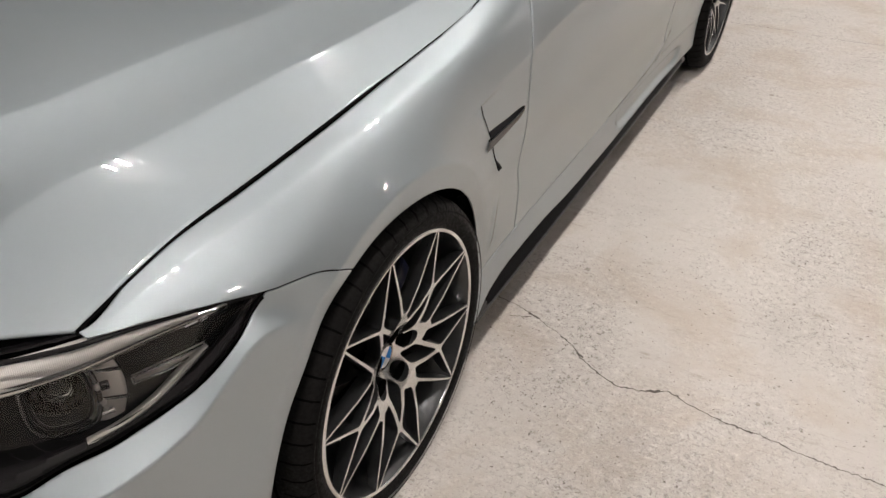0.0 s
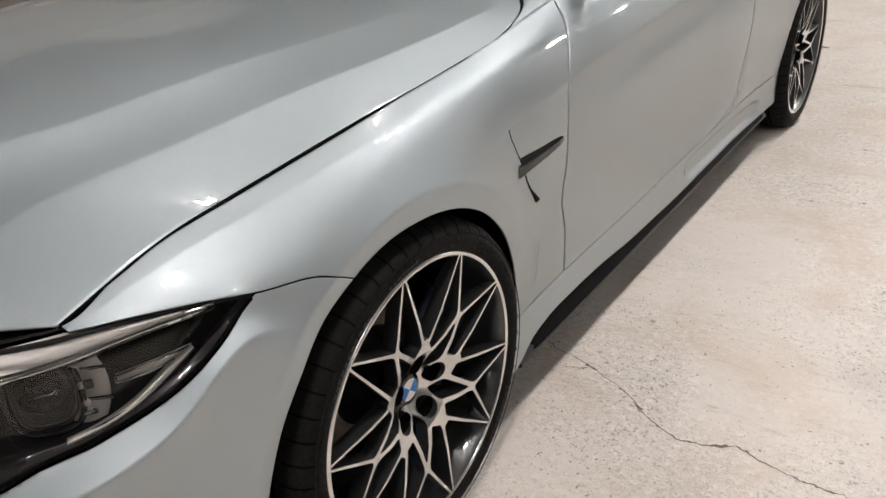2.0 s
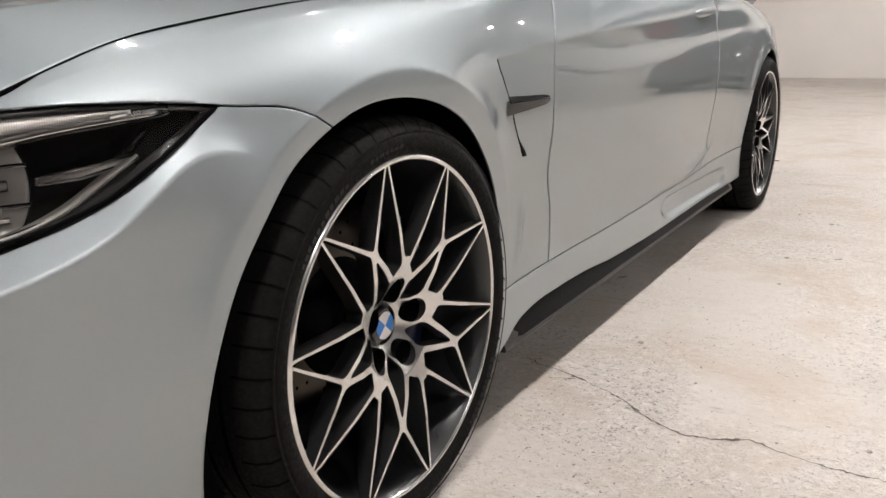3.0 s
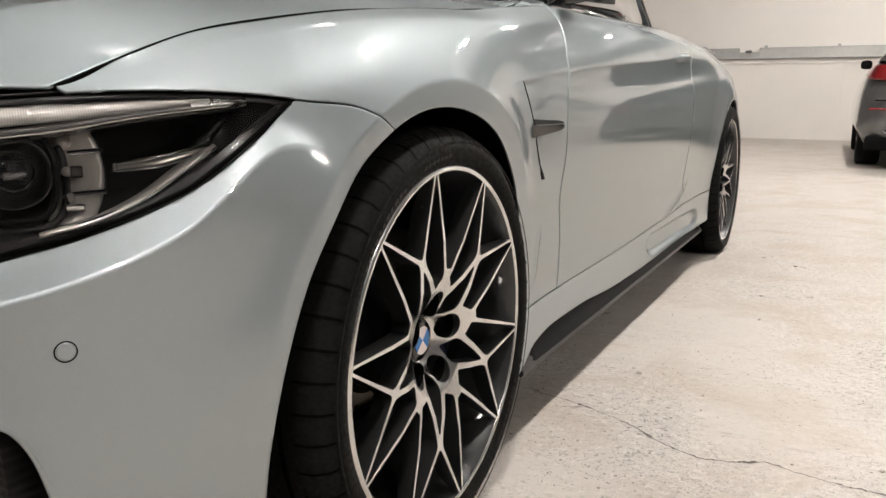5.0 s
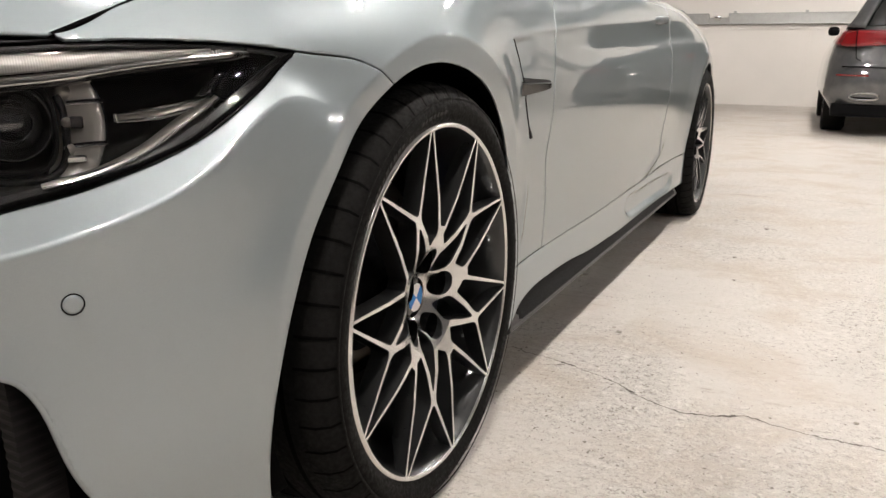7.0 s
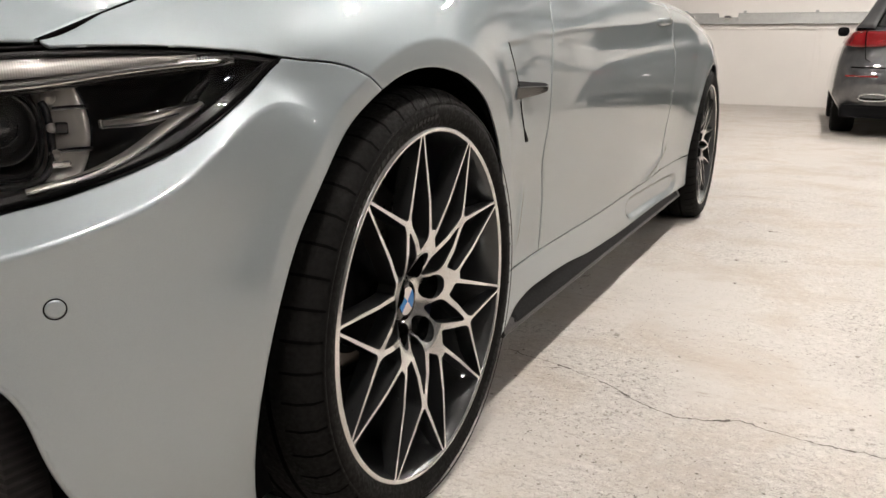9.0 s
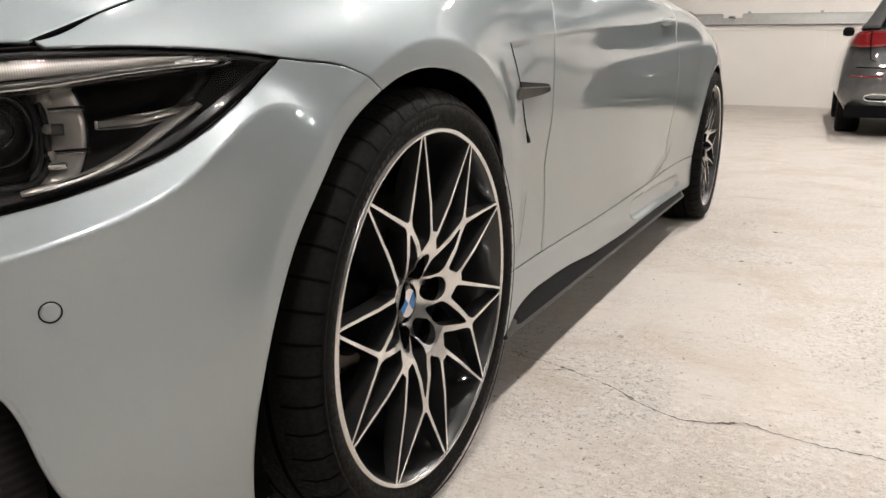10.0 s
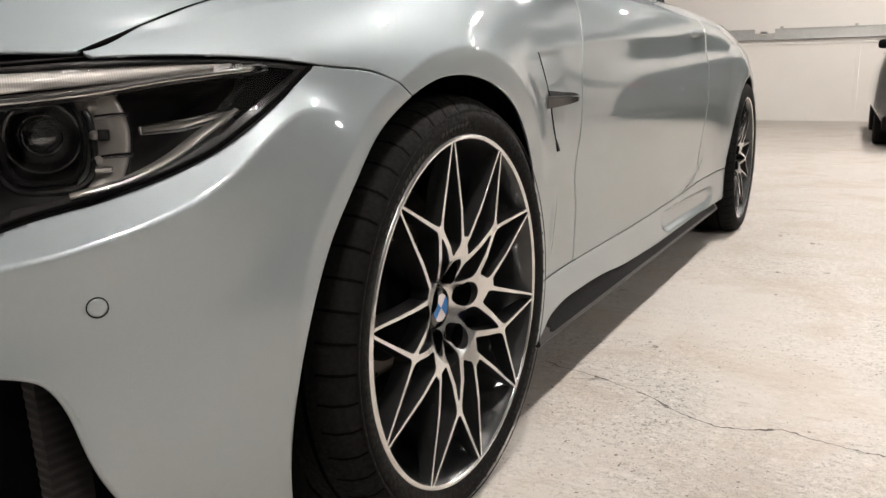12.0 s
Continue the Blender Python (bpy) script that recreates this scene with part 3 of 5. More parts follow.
def loft(net, du, dv, crease=()):
    """A skin through lines of points, each line along the first way."""
    uk = np.concatenate([[0], np.cumsum(np.linalg.norm(np.diff(net, axis=1), axis=2).mean(0))])
    U = np.linspace(0, uk[-1], max(4, int(uk[-1] / du)))
    R = np.array([hermite(r, uk, U) for r in net])
    S = cross_spline(R, dict(crease), 0, len(net) - 1, dv)
    return np.transpose(S, (1, 0, 2)).reshape(-1, 3), grid_faces(len(U), len(S))


V, F = loft(HOOD, .010, .006, ((1, 1.0), (4, .8)))
V, F = weld(*both(V, F))
panel("bonnet", V, F, car, "silver-blue bonnet with power dome")


def bonnet_seal():
    """Black tube in the gap between bonnet and fender: rubber seal and painted shade."""
    edge = HOOD[0]
    uk = np.concatenate([[0], np.cumsum(np.linalg.norm(np.diff(edge, axis=0), axis=1))])
    E = hermite(edge, uk, np.linspace(0, uk[-1], 90))
    A = hermite(NET[0, 4:13], NET[0, 4:13, 1], np.clip(E[:, 1], -.51, .42))
    w = np.clip((.44 - E[:, 1]) / .04, 0, 1)[:, None]
    C = np.where(w > 0, (E + A) / 2 * w + (E + np.array([.004, .003, 0])) * (1 - w), E + np.array([.004, .003, 0]))
    C[:, 2] = np.minimum(C[:, 2], E[:, 2]) - .0012
    n, r = 8, .0031
    for k in (1, -1):
        V = [(k * (p[0] + r * math.cos(a)), p[1], p[2] + r * math.sin(a)) for p in C for a in np.linspace(0, 2 * math.pi, n, endpoint=False)]
        F = [(i * n + j, i * n + (j + 1) % n, (i + 1) * n + (j + 1) % n, (i + 1) * n + j) for i in range(len(C) - 1) for j in range(n)]
        mesh_ob("bonnet_seal", V, F, LINER, car, "black strip for the bonnet's rubber seal and the gap's shade")


bonnet_seal()


# fender top beside the windscreen
TOPS = np.array([
    [(.8125, .42, .8775), (.809, .52, .889), (.805, .61, .900), (.799, .706, .911), (.792, .77, .920)],
    [(.8122, .421, .8775), (.806, .52, .8935), (.794, .61, .907), (.763, .706, .921), (.748, .77, .934)],
    [(.8120, .422, .8775), (.801, .52, .8970), (.780, .605, .9125), (.719, .706, .9285), (.708, .77, .943)],
])
V, F = loft(TOPS, .02, .012)
sided("fender_top", V, F, car)


# dark inner structure behind the gaps
def inner_skin():
    V, F = body_patch(-.40, 3.6, .03, .03)
    V[:, 0] -= .022
    V[:, 2] -= .010
    V, F = trim(V, F, lambda P: FRONT_ARCH(P) - .015, lambda P: REAR_ARCH(P) - .015, lambda P: P[:, 2] - .22)
    V, F = both(V, F)
    mesh_ob("inner_body", V, F, LINER, car, "dark structure behind the shut lines")
    V, F = loft(HOOD[:, :, :] - np.array([0, 0, .03]), .04, .04)
    V, F = both(V, F)
    mesh_ob("engine_cover", V, F, LINER, car)
    # floor pan
    bm = bmesh.new()
    add_box(bm, (-.80, -.55, .15), (.80, 3.5, .21), .02)
    part("underbody", bm, BLACK, car)


inner_skin()


# wheel housings
def arch_liner(cy, cz, r, name="wheel_arch_liner"):
    for sx in (1, -1):
        prof = [(.945 * 0 + .925, r + .004), (.90, r + .03), (.62, r + .03), (.60, r - .02), (.60, 0.0)]
        V, F = lathe(prof, 64)
        V = np.array(V) + np.array([0, cy, cz])
        V[:, 0] = np.minimum(V[:, 0], np.where(V[:, 2] > .54, .897, .865))
        V, F = clip(V, F, V[:, 2] - .17)
        if sx < 0:
            V, F = mirrored(V, F)
        mesh_ob(name, V, F, LINER, car)


arch_liner(0, .328, .365)
arch_liner(2.812, .337, .367)


# side skirts
SKIRT = simple("satin_black_plastic", (0.004, 0.004, 0.0045), 0.5, 0, 0.2, 40, Specular_IOR_Level=0.06)

LIPGREY = simple("dusty_grey_plastic", (0.026, 0.025, 0.025), 0.36, 0, 0.35, 60, Specular_IOR_Level=0.4)


def skirt():
    sec = [(.862, .226), (.868, .208), (.880, .187), (.893, .166), (.895, .160), (.875, .150), (.80, .150), (.80, .226)]
    plate = [(.8815, .1870), (.8905, .1745), (.8965, .1645), (.8985, .1575), (.8950, .1525), (.8800, .1515)]
    ys = np.concatenate([np.linspace(.335, .50, 8), np.linspace(.6, 2.25, 20), np.linspace(2.30, 2.42, 4)])
    V = []
    for y in ys:
        q = min(1, max(0, (y - .335) / .10)) * min(1, max(0, (2.44 - y) / .1))
        for x, z in sec:
            V.append((x - (1 - q) * .03, y, z + (1 - q) * .02 * (z < .18)))
    F = grid_faces(len(ys), len(sec))
    V = np.array(V)
    n = len(plate)
    L = np.array([(x, y, z) for y in np.linspace(.372, 2.38, 40) for x, z in plate])
    C = [(i * n + j, i * n + (j + 1) % n, (i + 1) * n + (j + 1) % n, (i + 1) * n + j) for i in range(39) for j in range(n)]
    C += [tuple(range(n)), tuple(range(39 * n, 40 * n))]
    for k in (1, -1):
        W, G = (V, F) if k > 0 else mirrored(V, F)
        sk = shell(mesh_ob("side_skirt", W, G, SKIRT, car, "black plastic side skirt", smooth=False), .003)
        mesh_ob("skirt_lip", *((L, C) if k > 0 else mirrored(L, C)), LIPGREY, sk, "dusty dark grey lip of the skirt", smooth=False)


skirt()


# ---------------------------------------------------------------- wheels
TIP0 = -9.5
LOBE0 = TIP0 + 17
STAR = []


def star_mesh(dish):
    """The spokes' star in the wheel's plane: a web of tapered bars, blended where they meet."""
    bars = []
    pol = lambda r, a: np.array([r * math.sin(math.radians(a)), r * math.cos(math.radians(a))])
    for j in range(5):
        al = LOBE0 + 72 * j
        bars.append((pol(.020, al), pol(.080, al), .028, .024))
        bars.append((pol(.088, al), pol(.112, al), .012, .005))
        for s in (-1, 1):
            tip = TIP0 + 18 + 72 * j + s * 18
            t1, t2 = pol(.268, tip - s * .9), pol(.268, tip + s * .9)
            bars.append((pol(.108, al + s * 4), t1, .0036, .0019))
            bars.append((pol(.072, al + s * 12), pol(.158, al + s * 35), .0055, .0040))
            bars.append((pol(.158, al + s * 36), t2, .0036, .0019))
    n = 270
    g = np.linspace(-.271, .271, n)
    Y, Z = np.meshgrid(g, g, indexing="ij")
    Q = np.stack([Y.ravel(), Z.ravel()], 1)
    k = .0029
    acc = np.zeros(len(Q))
    for p, q, w0, w1 in bars:
        d = q - p
        t = np.clip(((Q - p) @ d) / (d @ d), 0, 1)
        dist = np.linalg.norm(Q - p - t[:, None] * d, axis=1) - (w0 + (w1 - w0) * t)
        acc += np.exp(np.clip(-dist / k, -60, 60))
    r = np.hypot(Q[:, 0], Q[:, 1])
    acc += np.exp(np.clip(-(r - .044) / k, -60, 60))
    f = k * np.log(np.maximum(acc, 1e-26))
    for j in range(5):
        c = pol(.060, LOBE0 + 72 * j)
        f = np.minimum(f, np.hypot(Q[:, 0] - c[0], Q[:, 1] - c[1]) - .0208)
    f = np.minimum(f, np.minimum(r - .030, .2695 - r))
    hub = np.array([dish(v) for v in r])
    V = np.stack([hub, Q[:, 0], Q[:, 1]], 1)
    keep = f.reshape(n, n)
    F = [(i * n + j, i * n + j + 1, (i + 1) * n + j + 1, (i + 1) * n + j) for i in range(n - 1) for j in range(n - 1) if keep[i:i + 2, j:j + 2].max() > 0]
    V, F = clip(V, F, f)
    F = [tuple(reversed(q)) for q in F]
    count = {}
    for q in F:
        for a, b in zip(q, (*q[1:], q[0])):
            count[(a, b)] = 1
    rim = [(a, b) for a, b in count if (b, a) not in count]
    V, idx = list(map(tuple, V)), [0] * len(F)
    back = {}

    def behind(i, depth, tag):
        if (i, tag) not in back:
            x, y, z = V[i]
            rr = math.hypot(y, z)
            back[(i, tag)] = len(V)
            V.append((x - depth * (1 if rr < .22 else 1 - (rr - .22) * 9), y, z))
        return back[(i, tag)]
    for a, b in rim:
        a1, b1, a2, b2 = behind(a, .0011, 0), behind(b, .0011, 0), behind(a, .030, 1), behind(b, .030, 1)
        F += [(b, a, a1, b1), (b1, a1, a2, b2)]
        idx += [0, 1]
    me = bpy.data.meshes.new("spokes")
    me.from_pydata(V, [], F)
    me.materials.append(MACHINED)
    me.materials.append(RIMDARK)
    me.polygons.foreach_set("material_index", idx)
    me.validate()
    return me


def wheel(name, tyre_r, tyre_w, label):
    """A wheel about the x axis, outer face to +x, centre at the origin."""
    e = new(name)
    e["label"] = label
    h = tyre_w / 2
    rl = .279
    # tyre
    prof = [(h - .012, rl - .006), (h - .004, rl + .004), (h, rl + .022), (h - .002, tyre_r - .030), (h - .012, tyre_r - .012), (h - .028, tyre_r - .003), (h - .055, tyre_r)]
    prof += [(-a, r) for a, r in reversed(prof)]
    V, F = lathe(prof, 120)
    mesh_ob("tyre", V, F, RUBBER, e, "black low-profile tyre")
    for a in (h - .070, .02, -.03, -h + .070):
        V, F = lathe([(a - .004, tyre_r + .0006), (a + .004, tyre_r + .0006)], 90)
        mesh_ob("tread_groove", V, F, LINER, e)
    V, F = [], []
    m = 52
    for i in range(m):
        t0 = 2 * math.pi * i / m
        o = len(V)
        for x, r, dt in ((h - .0035, tyre_r - .024, .010), (h - .011, tyre_r - .0115, .012), (h - .028, tyre_r - .0022, .012), (h - .050, tyre_r + .0008, .010)):
            for q in (t0, t0 + dt):
                V.append((x + .0006, (r + .0004) * math.sin(q), (r + .0004) * math.cos(q)))
        F += [(o + 2 * p, o + 2 * p + 1, o + 2 * p + 3, o + 2 * p + 2) for p in range(3)]
    tagged(mesh_ob("tread_sipe", V, F, LINER, e), kind="stuff")
    V, F = lathe([(h + .0003, rl + .030), (h + .0010, rl + .032), (h + .0003, rl + .034)], 120)
    mesh_ob("sidewall_rib", V, F, RUBBER, e)
    # raised lettering on the sidewall, too small to read: plain bars
    V, F = [], []
    rng = random.Random(4)
    for base, many, big in ((-56, 11, 1.0), (-18, 7, .7), (118, 10, 1.0)):
        a = base
        for i in range(many):
            da, hh = rng.uniform(1.1, 2.2), big * rng.choice((.007, .009, .009))
            o = len(V)
            for aa, rr in ((a, rl + .010), (a + da, rl + .010), (a + da, rl + .010 + hh), (a, rl + .010 + hh)):
                V.append((h + .0012 - .35 * max(0, rl + .018 - rr), rr * math.sin(math.radians(aa)), rr * math.cos(math.radians(aa))))
            F.append((o, o + 3, o + 2, o + 1))
            a += da + rng.uniform(.6, 1.1)
    tagged(mesh_ob("sidewall_writing", V, F, RUBBERGREY, e, smooth=False), kind="stuff")
    # barrel and lip
    xl = h - .006
    V, F = lathe([(xl - .004, rl - .002), (xl, rl - .0050), (xl, rl - .0092), (xl - .003, rl - .0110)], 120)
    mesh_ob("rim_lip", V, F, MACHINED, e, "bright machined rim lip")
    V, F = lathe([(xl - .003, rl - .0105), (xl - .012, rl - .016), (xl - .055, rl - .026), (xl - .09, rl - .034), (-h + .02, rl - .036), (-h, rl - .01)], 120)
    mesh_ob("rim_barrel", V, F, RIMDARK, e, "dark grey rim barrel")
    # spokes: one cast star, its face turned bright, its flanks lacquered grey
    dish = lambda r: xl + float(np.interp(r, [0, .03, .045, .06, .085, .115, .165, .27], [-.060, -.058, -.047, -.035, -.021, -.012, -.006, -.0015]))
    if not STAR:
        STAR.append(star_mesh(dish))
    sp = new("spokes", STAR[0])
    sp.parent = e
    sp["label"] = "machined double spokes with dark grey flanks"
    for j in range(5):
        a = math.radians(LOBE0 + 72 * j)
        c = np.array([dish(.060), .060 * math.sin(a), .060 * math.cos(a)])
        V, F = lathe([(-.001, .0206), (-.040, .0185), (-.042, 0)], 24)
        mesh_ob("lug_well", np.array(V) + c, F, LINER, e)
        V, F = lathe([(-.030, 0), (-.030, .008), (-.032, .0105), (-.041, .0105)], 6)
        mesh_ob("lug_bolt", np.array(V) + c, F, BLACK, e, smooth=False)
    # centre cap with plain blue and white quarters
    xc = dish(.03) - .001
    V, F = lathe([(xc - .03, .0335), (xc + .004, .0335), (xc + .007, .0315), (xc + .008, .0240), (xc + .008, .0)], 40)
    mesh_ob("centre_cap", V, F, GLOSSBLACK, e, "round black centre cap")
    for q in range(4):
        m = 12
        V = [(xc + .0095, 0, 0)] + [(xc + .0088, .0225 * math.sin(math.radians(45 + 90 * q + 90 * k / m)), .0225 * math.cos(math.radians(45 + 90 * q + 90 * k / m))) for k in range(m + 1)]
        mesh_ob("cap_quarter", V, [(0, k, k + 1) for k in range(1, m + 1)], WHITEENAMEL if q % 2 else BLUEENAMEL, e)
    # brake disc and caliper
    xd = -.02
    V, F = lathe([(xd, .10), (xd, .190), (xd - .012, .1905), (xd - .012, .10)], 72)
    mesh_ob("brake_disc", V, F, STEEL, e, "worn steel brake disc")
    V, F = [], []
    for ring, rr in enumerate((.122, .140, .158, .176)):
        for i in range(16):
            a = 2 * math.pi * (i + ring * .3) / 16
            o = len(V)
            V += [(xd + .0008, rr * math.sin(a) + .0034 * math.cos(b), rr * math.cos(a) + .0034 * math.sin(b)) for b in np.linspace(0, 2 * math.pi, 8, endpoint=False)]
            F.append(tuple(range(o, o + 8)))
    tagged(mesh_ob("drill_hole", V, F, LINER, e, smooth=False), kind="stuff")
    V, F = lathe([(xd + .03, 0), (xd + .03, .075), (xd + .02, .085), (xd, .10), (xd - .02, .10)], 48)
    mesh_ob("disc_hat", V, F, BLACK, e)
    V, F = [], []
    prof = [(.020, .125), (.045, .135), (.050, .165), (.045, .200), (.022, .214), (-.03, .214)]
    k = len(prof)
    m = 16
    for i in range(m + 1):
        a = math.radians(50 + 75 * i / m)
        for x, r in prof:
            V.append((xd + x, r * math.sin(a), r * math.cos(a)))
    F = [(i * k + p, (i + 1) * k + p, (i + 1) * k + p + 1, i * k + p + 1) for i in range(m) for p in range(k - 1)]
    shell(mesh_ob("brake_caliper", V, F, CALIPER, e, "dark blue brake caliper"), .01)
    V, F = lathe([(xd - .05, .02), (xd - .05, .25)], 40)
    mesh_ob("backing_plate", V, F, LINER, e)
    return e


w = wheel("wheel", .335, .265, "double-spoke alloy wheel with low-profile tyre")
w.parent = car
w.matrix_basis = pose(.797, 0, .329)
copy_thing(w, pose(-.797, 0, .329, 0, 0, 180))
w3 = wheel("wheel", .342, .285, "double-spoke alloy wheel with low-profile tyre")
w3.parent = car
w3.matrix_basis = pose(.797, 2.812, .336, 20, 0, 0)
copy_thing(w3, pose(-.797, 2.812, .336, 0, 0, 180))


# ---------------------------------------------------------------- headlights
HLO, HLD = np.array([.69, -.60]), np.array([.547, .837])
HLN = np.array([.837, -.547])


def hl(s, z, depth=0.0):
    """A point behind the headlight's lens: s along the lens to the tail, z up, depth inward."""
    o = .008 + (.71 - z) * .27 - depth - .012 * max(0, (.10 - s) / .1) ** 2
    p = HLO + s * HLD + o * HLN
    return Vector((p[0], p[1], z))


def strip_between(a, b, mat, name, parent, label="", thick=.004, smooth=True):
    V = [p for q in zip(a, b) for p in q]
    F = [(2 * i, 2 * i + 2, 2 * i + 3, 2 * i + 1) for i in range(len(a) - 1)]
    ob = mesh_ob(name, V, F, mat, parent, label, smooth)
    return shell(ob, thick, 0.0)


def tube_along(pts, r, mat, name, parent, label="", n=8):
    pts = [Vector(p) for p in pts]
    V, F = [], []
    for i, p in enumerate(pts):
        d = (pts[min(i + 1, len(pts) - 1)] - pts[max(i - 1, 0)]).normalized()
        a = d.cross(Vector((0, 0, 1)))
        a = a.normalized() if a.length > 1e-4 else Vector((1, 0, 0))
        b = d.cross(a)
        for k in range(n):
            t = 2 * math.pi * k / n
            V.append(p + (a * math.cos(t) + b * math.sin(t)) * r)
    m = len(pts)
    F = [(i * n + k, i * n + (k + 1) % n, (i + 1) * n + (k + 1) % n, (i + 1) * n + k) for i in range(m - 1) for k in range(n)]
    F += [tuple(range(n)), tuple((m - 1) * n + k for k in range(n))]
    return mesh_ob(name, V, F, mat, parent, label)


def samples(pairs, n):
    """Points (s, z) along a smooth line."""
    f = interp(pairs)
    return [(s, float(f(s)[0])) for s in np.linspace(pairs[0][0], pairs[-1][0], n)]


def lathe_at(profile, centre, axis, n=48):
    """Revolve (a, r) pairs about an axis through a point."""
    axis = Vector(axis).normalized()
    q = Vector((1, 0, 0)).rotation_difference(axis)
    V, F = lathe(profile, n)
    return [q @ Vector(v) + Vector(centre) for v in V], F


RIBBED = None


def ribbed_material():
    m, nt, b = nodes_of("ribbed_light_guide")
    setp(b, Base_Color=(0.78, 0.74, 0.69), Roughness=0.25, Coat_Weight=0.5)
    tc = nt.nodes.new("ShaderNodeTexCoord")
    mp = nt.nodes.new("ShaderNodeMapping")
    mp.inputs["Rotation"].default_value = (0, 0, radians(-57))
    wv = nt.nodes.new("ShaderNodeTexWave")
    wv.inputs["Scale"].default_value = 130
    nt.links.new(tc.outputs["Object"], mp.inputs[0])
    nt.links.new(mp.outputs[0], wv.inputs[0])
    r = ramp(nt, wv.outputs["Fac"], [(0.25, (0.50, 0.475, 0.445)), (0.6, (0.60, 0.575, 0.54))])
    nt.links.new(r.outputs[0], b.inputs["Base Color"])
    bump(nt, b, wv.outputs["Fac"], 0.10, 0.001)
    return m


RIBBED = ribbed_material()
SMOKE = simple("smoked_housing", (0.013, 0.012, 0.0125), 0.32, 0, 0.05, Specular_IOR_Level=0.12)
BROWCHROME = simple("smoky_chrome", (0.60, 0.59, 0.58), 0.12, 1.0, 0.04)
SATIN = simple("satin_reflector", (0.60, 0.57, 0.53), 0.28, 0.55, 0.015, 12)
LENSBLUE = thin_pane("projector_glass", 1.6)


PRINT = simple("grey_print", (0.42, 0.42, 0.42), 0.5)


def headlight():
    e = new("headlight")
    e.parent = car
    e["label"] = "clear-lensed headlight with projector and light guides"
    # lens: the skin's own surface, cut to the outline
    V, F = body_patch(-.78, -.28, .008, .008, (0, 6))
    top = lambda P: HL_TOP(P[:, 1]) - .004 - P[:, 2]
    low = lambda P: P[:, 2] - HL_LOW(P[:, 1]) + .001
    ends = lambda P: np.minimum(-.300 - P[:, 1], P[:, 0] - .40)
    W, G = trim(V, F, top, low, ends)
    W[:, :2] -= HLN * .003
    lens = mesh_ob("lens", W, G, LENS, e, "clear polycarbonate lens")
    # dark bezel round the edge, just behind the lens
    W, G = trim(V, F, lambda P: HL_TOP(P[:, 1]) - .002 - P[:, 2], lambda P: P[:, 2] - HL_LOW(P[:, 1]) + .004, lambda P: np.minimum(-.300 - P[:, 1], P[:, 0] - .38),
                lambda P: -np.minimum(np.minimum(HL_TOP(P[:, 1]) - .0065 - P[:, 2], P[:, 2] - HL_LOW(P[:, 1]) - .0045), np.minimum(-.320 - P[:, 1], P[:, 0] - .41)))
    W[:, :2] -= HLN * .0075
    W[:, 2] -= .001
    shell(mesh_ob("bezel", W, G, SMOKE, e, "gloss black headlight bezel"), .003)
    # housing bowl
    W, G = trim(V, F, lambda P: HL_TOP(P[:, 1]) + .002 - P[:, 2], lambda P: P[:, 2] - HL_LOW(P[:, 1]) + .008, lambda P: np.minimum(-.29 - P[:, 1], P[:, 0] - .36))
    dep = np.clip(np.minimum(np.minimum(HL_TOP(W[:, 1]) - W[:, 2], W[:, 2] - HL_LOW(W[:, 1])) / .03, (-.30 - W[:, 1]) / .06), 0, 1)
    W[:, :2] -= HLN * (.011 + .085 * dep ** .6)[:, None]
    mesh_ob("housing", W, G, SMOKE, e, "dark headlight housing")
    # brow: ribbed pale light guide under the upper edge
    lo = samples([(-.25, .646), (-.12, .657), (.0, .670), (.10, .680), (.18, .689), (.250, .699)], 26)
    hi = samples([(-.25, .662), (-.12, .676), (.0, .692), (.10, .7015), (.18, .705), (.250, .704)], 26)
    strip_between([hl(s, z, .004) for s, z in lo], [hl(s, z, .026 - .012 * max(0, s) / .25) for s, z in hi], RIBBED, "brow_light_guide", e, "pale ribbed light guide", .003)
    tube_along([hl(s, z - .004, .013) for s, z in samples([(-.25, .640), (-.12, .650), (.0, .664), (.10, .675), (.18, .688), (.29, .701)], 26)], .0080, BROWCHROME, "brow_trim", e, "smoky bright tube under the light guide", 14)
    # dark seal along the lens's lower edge
    pts = []
    for y in np.linspace(-.72, -.319, 60):
        z = float(HL_LOW(y)[0]) - .0035
        i = int(np.argmin((V[:, 1] - y) ** 2 + (V[:, 2] - z) ** 2))
        pts.append((V[i, 0], y, z))
    pts = np.array(pts)
    pts[2:-2, 0] = sum(pts[2 + k:len(pts) - 2 + k, 0] for k in (-2, -1, 0, 1, 2)) / 5
    pts[:, :2] -= HLN * .0008
    tube_along(pts, .0028, LINER, "lens_seal", e, "black rubber lens seal")
    # projectors in squared rings
    for s0 in (.058, -.115):
        c = hl(s0, .628, .045)
        ax = (.80, -.58, .02)
        V, F = lathe_at([(-.03, .036), (.010, .038), (.013, .0355), (.010, .033), (-.03, .030)], c, ax, 48)
        mesh_ob("projector_ring", V, F, DARKCHROME, e, "dark chrome projector ring")
        V, F = lathe_at([(-.035, 0), (-.02, .028), (-.004, .027), (.008, .021), (.013, .012), (.015, 0)], c, ax, 48)
        mesh_ob("projector_lens", V, F, LENSBLUE, e, "round projector lens")
        V, F = lathe_at([(-.022, 0), (-.022, .028), (-.03, .030)], c, ax, 32)
        mesh_ob("projector_reflector", V, F, DARKCHROME, e)
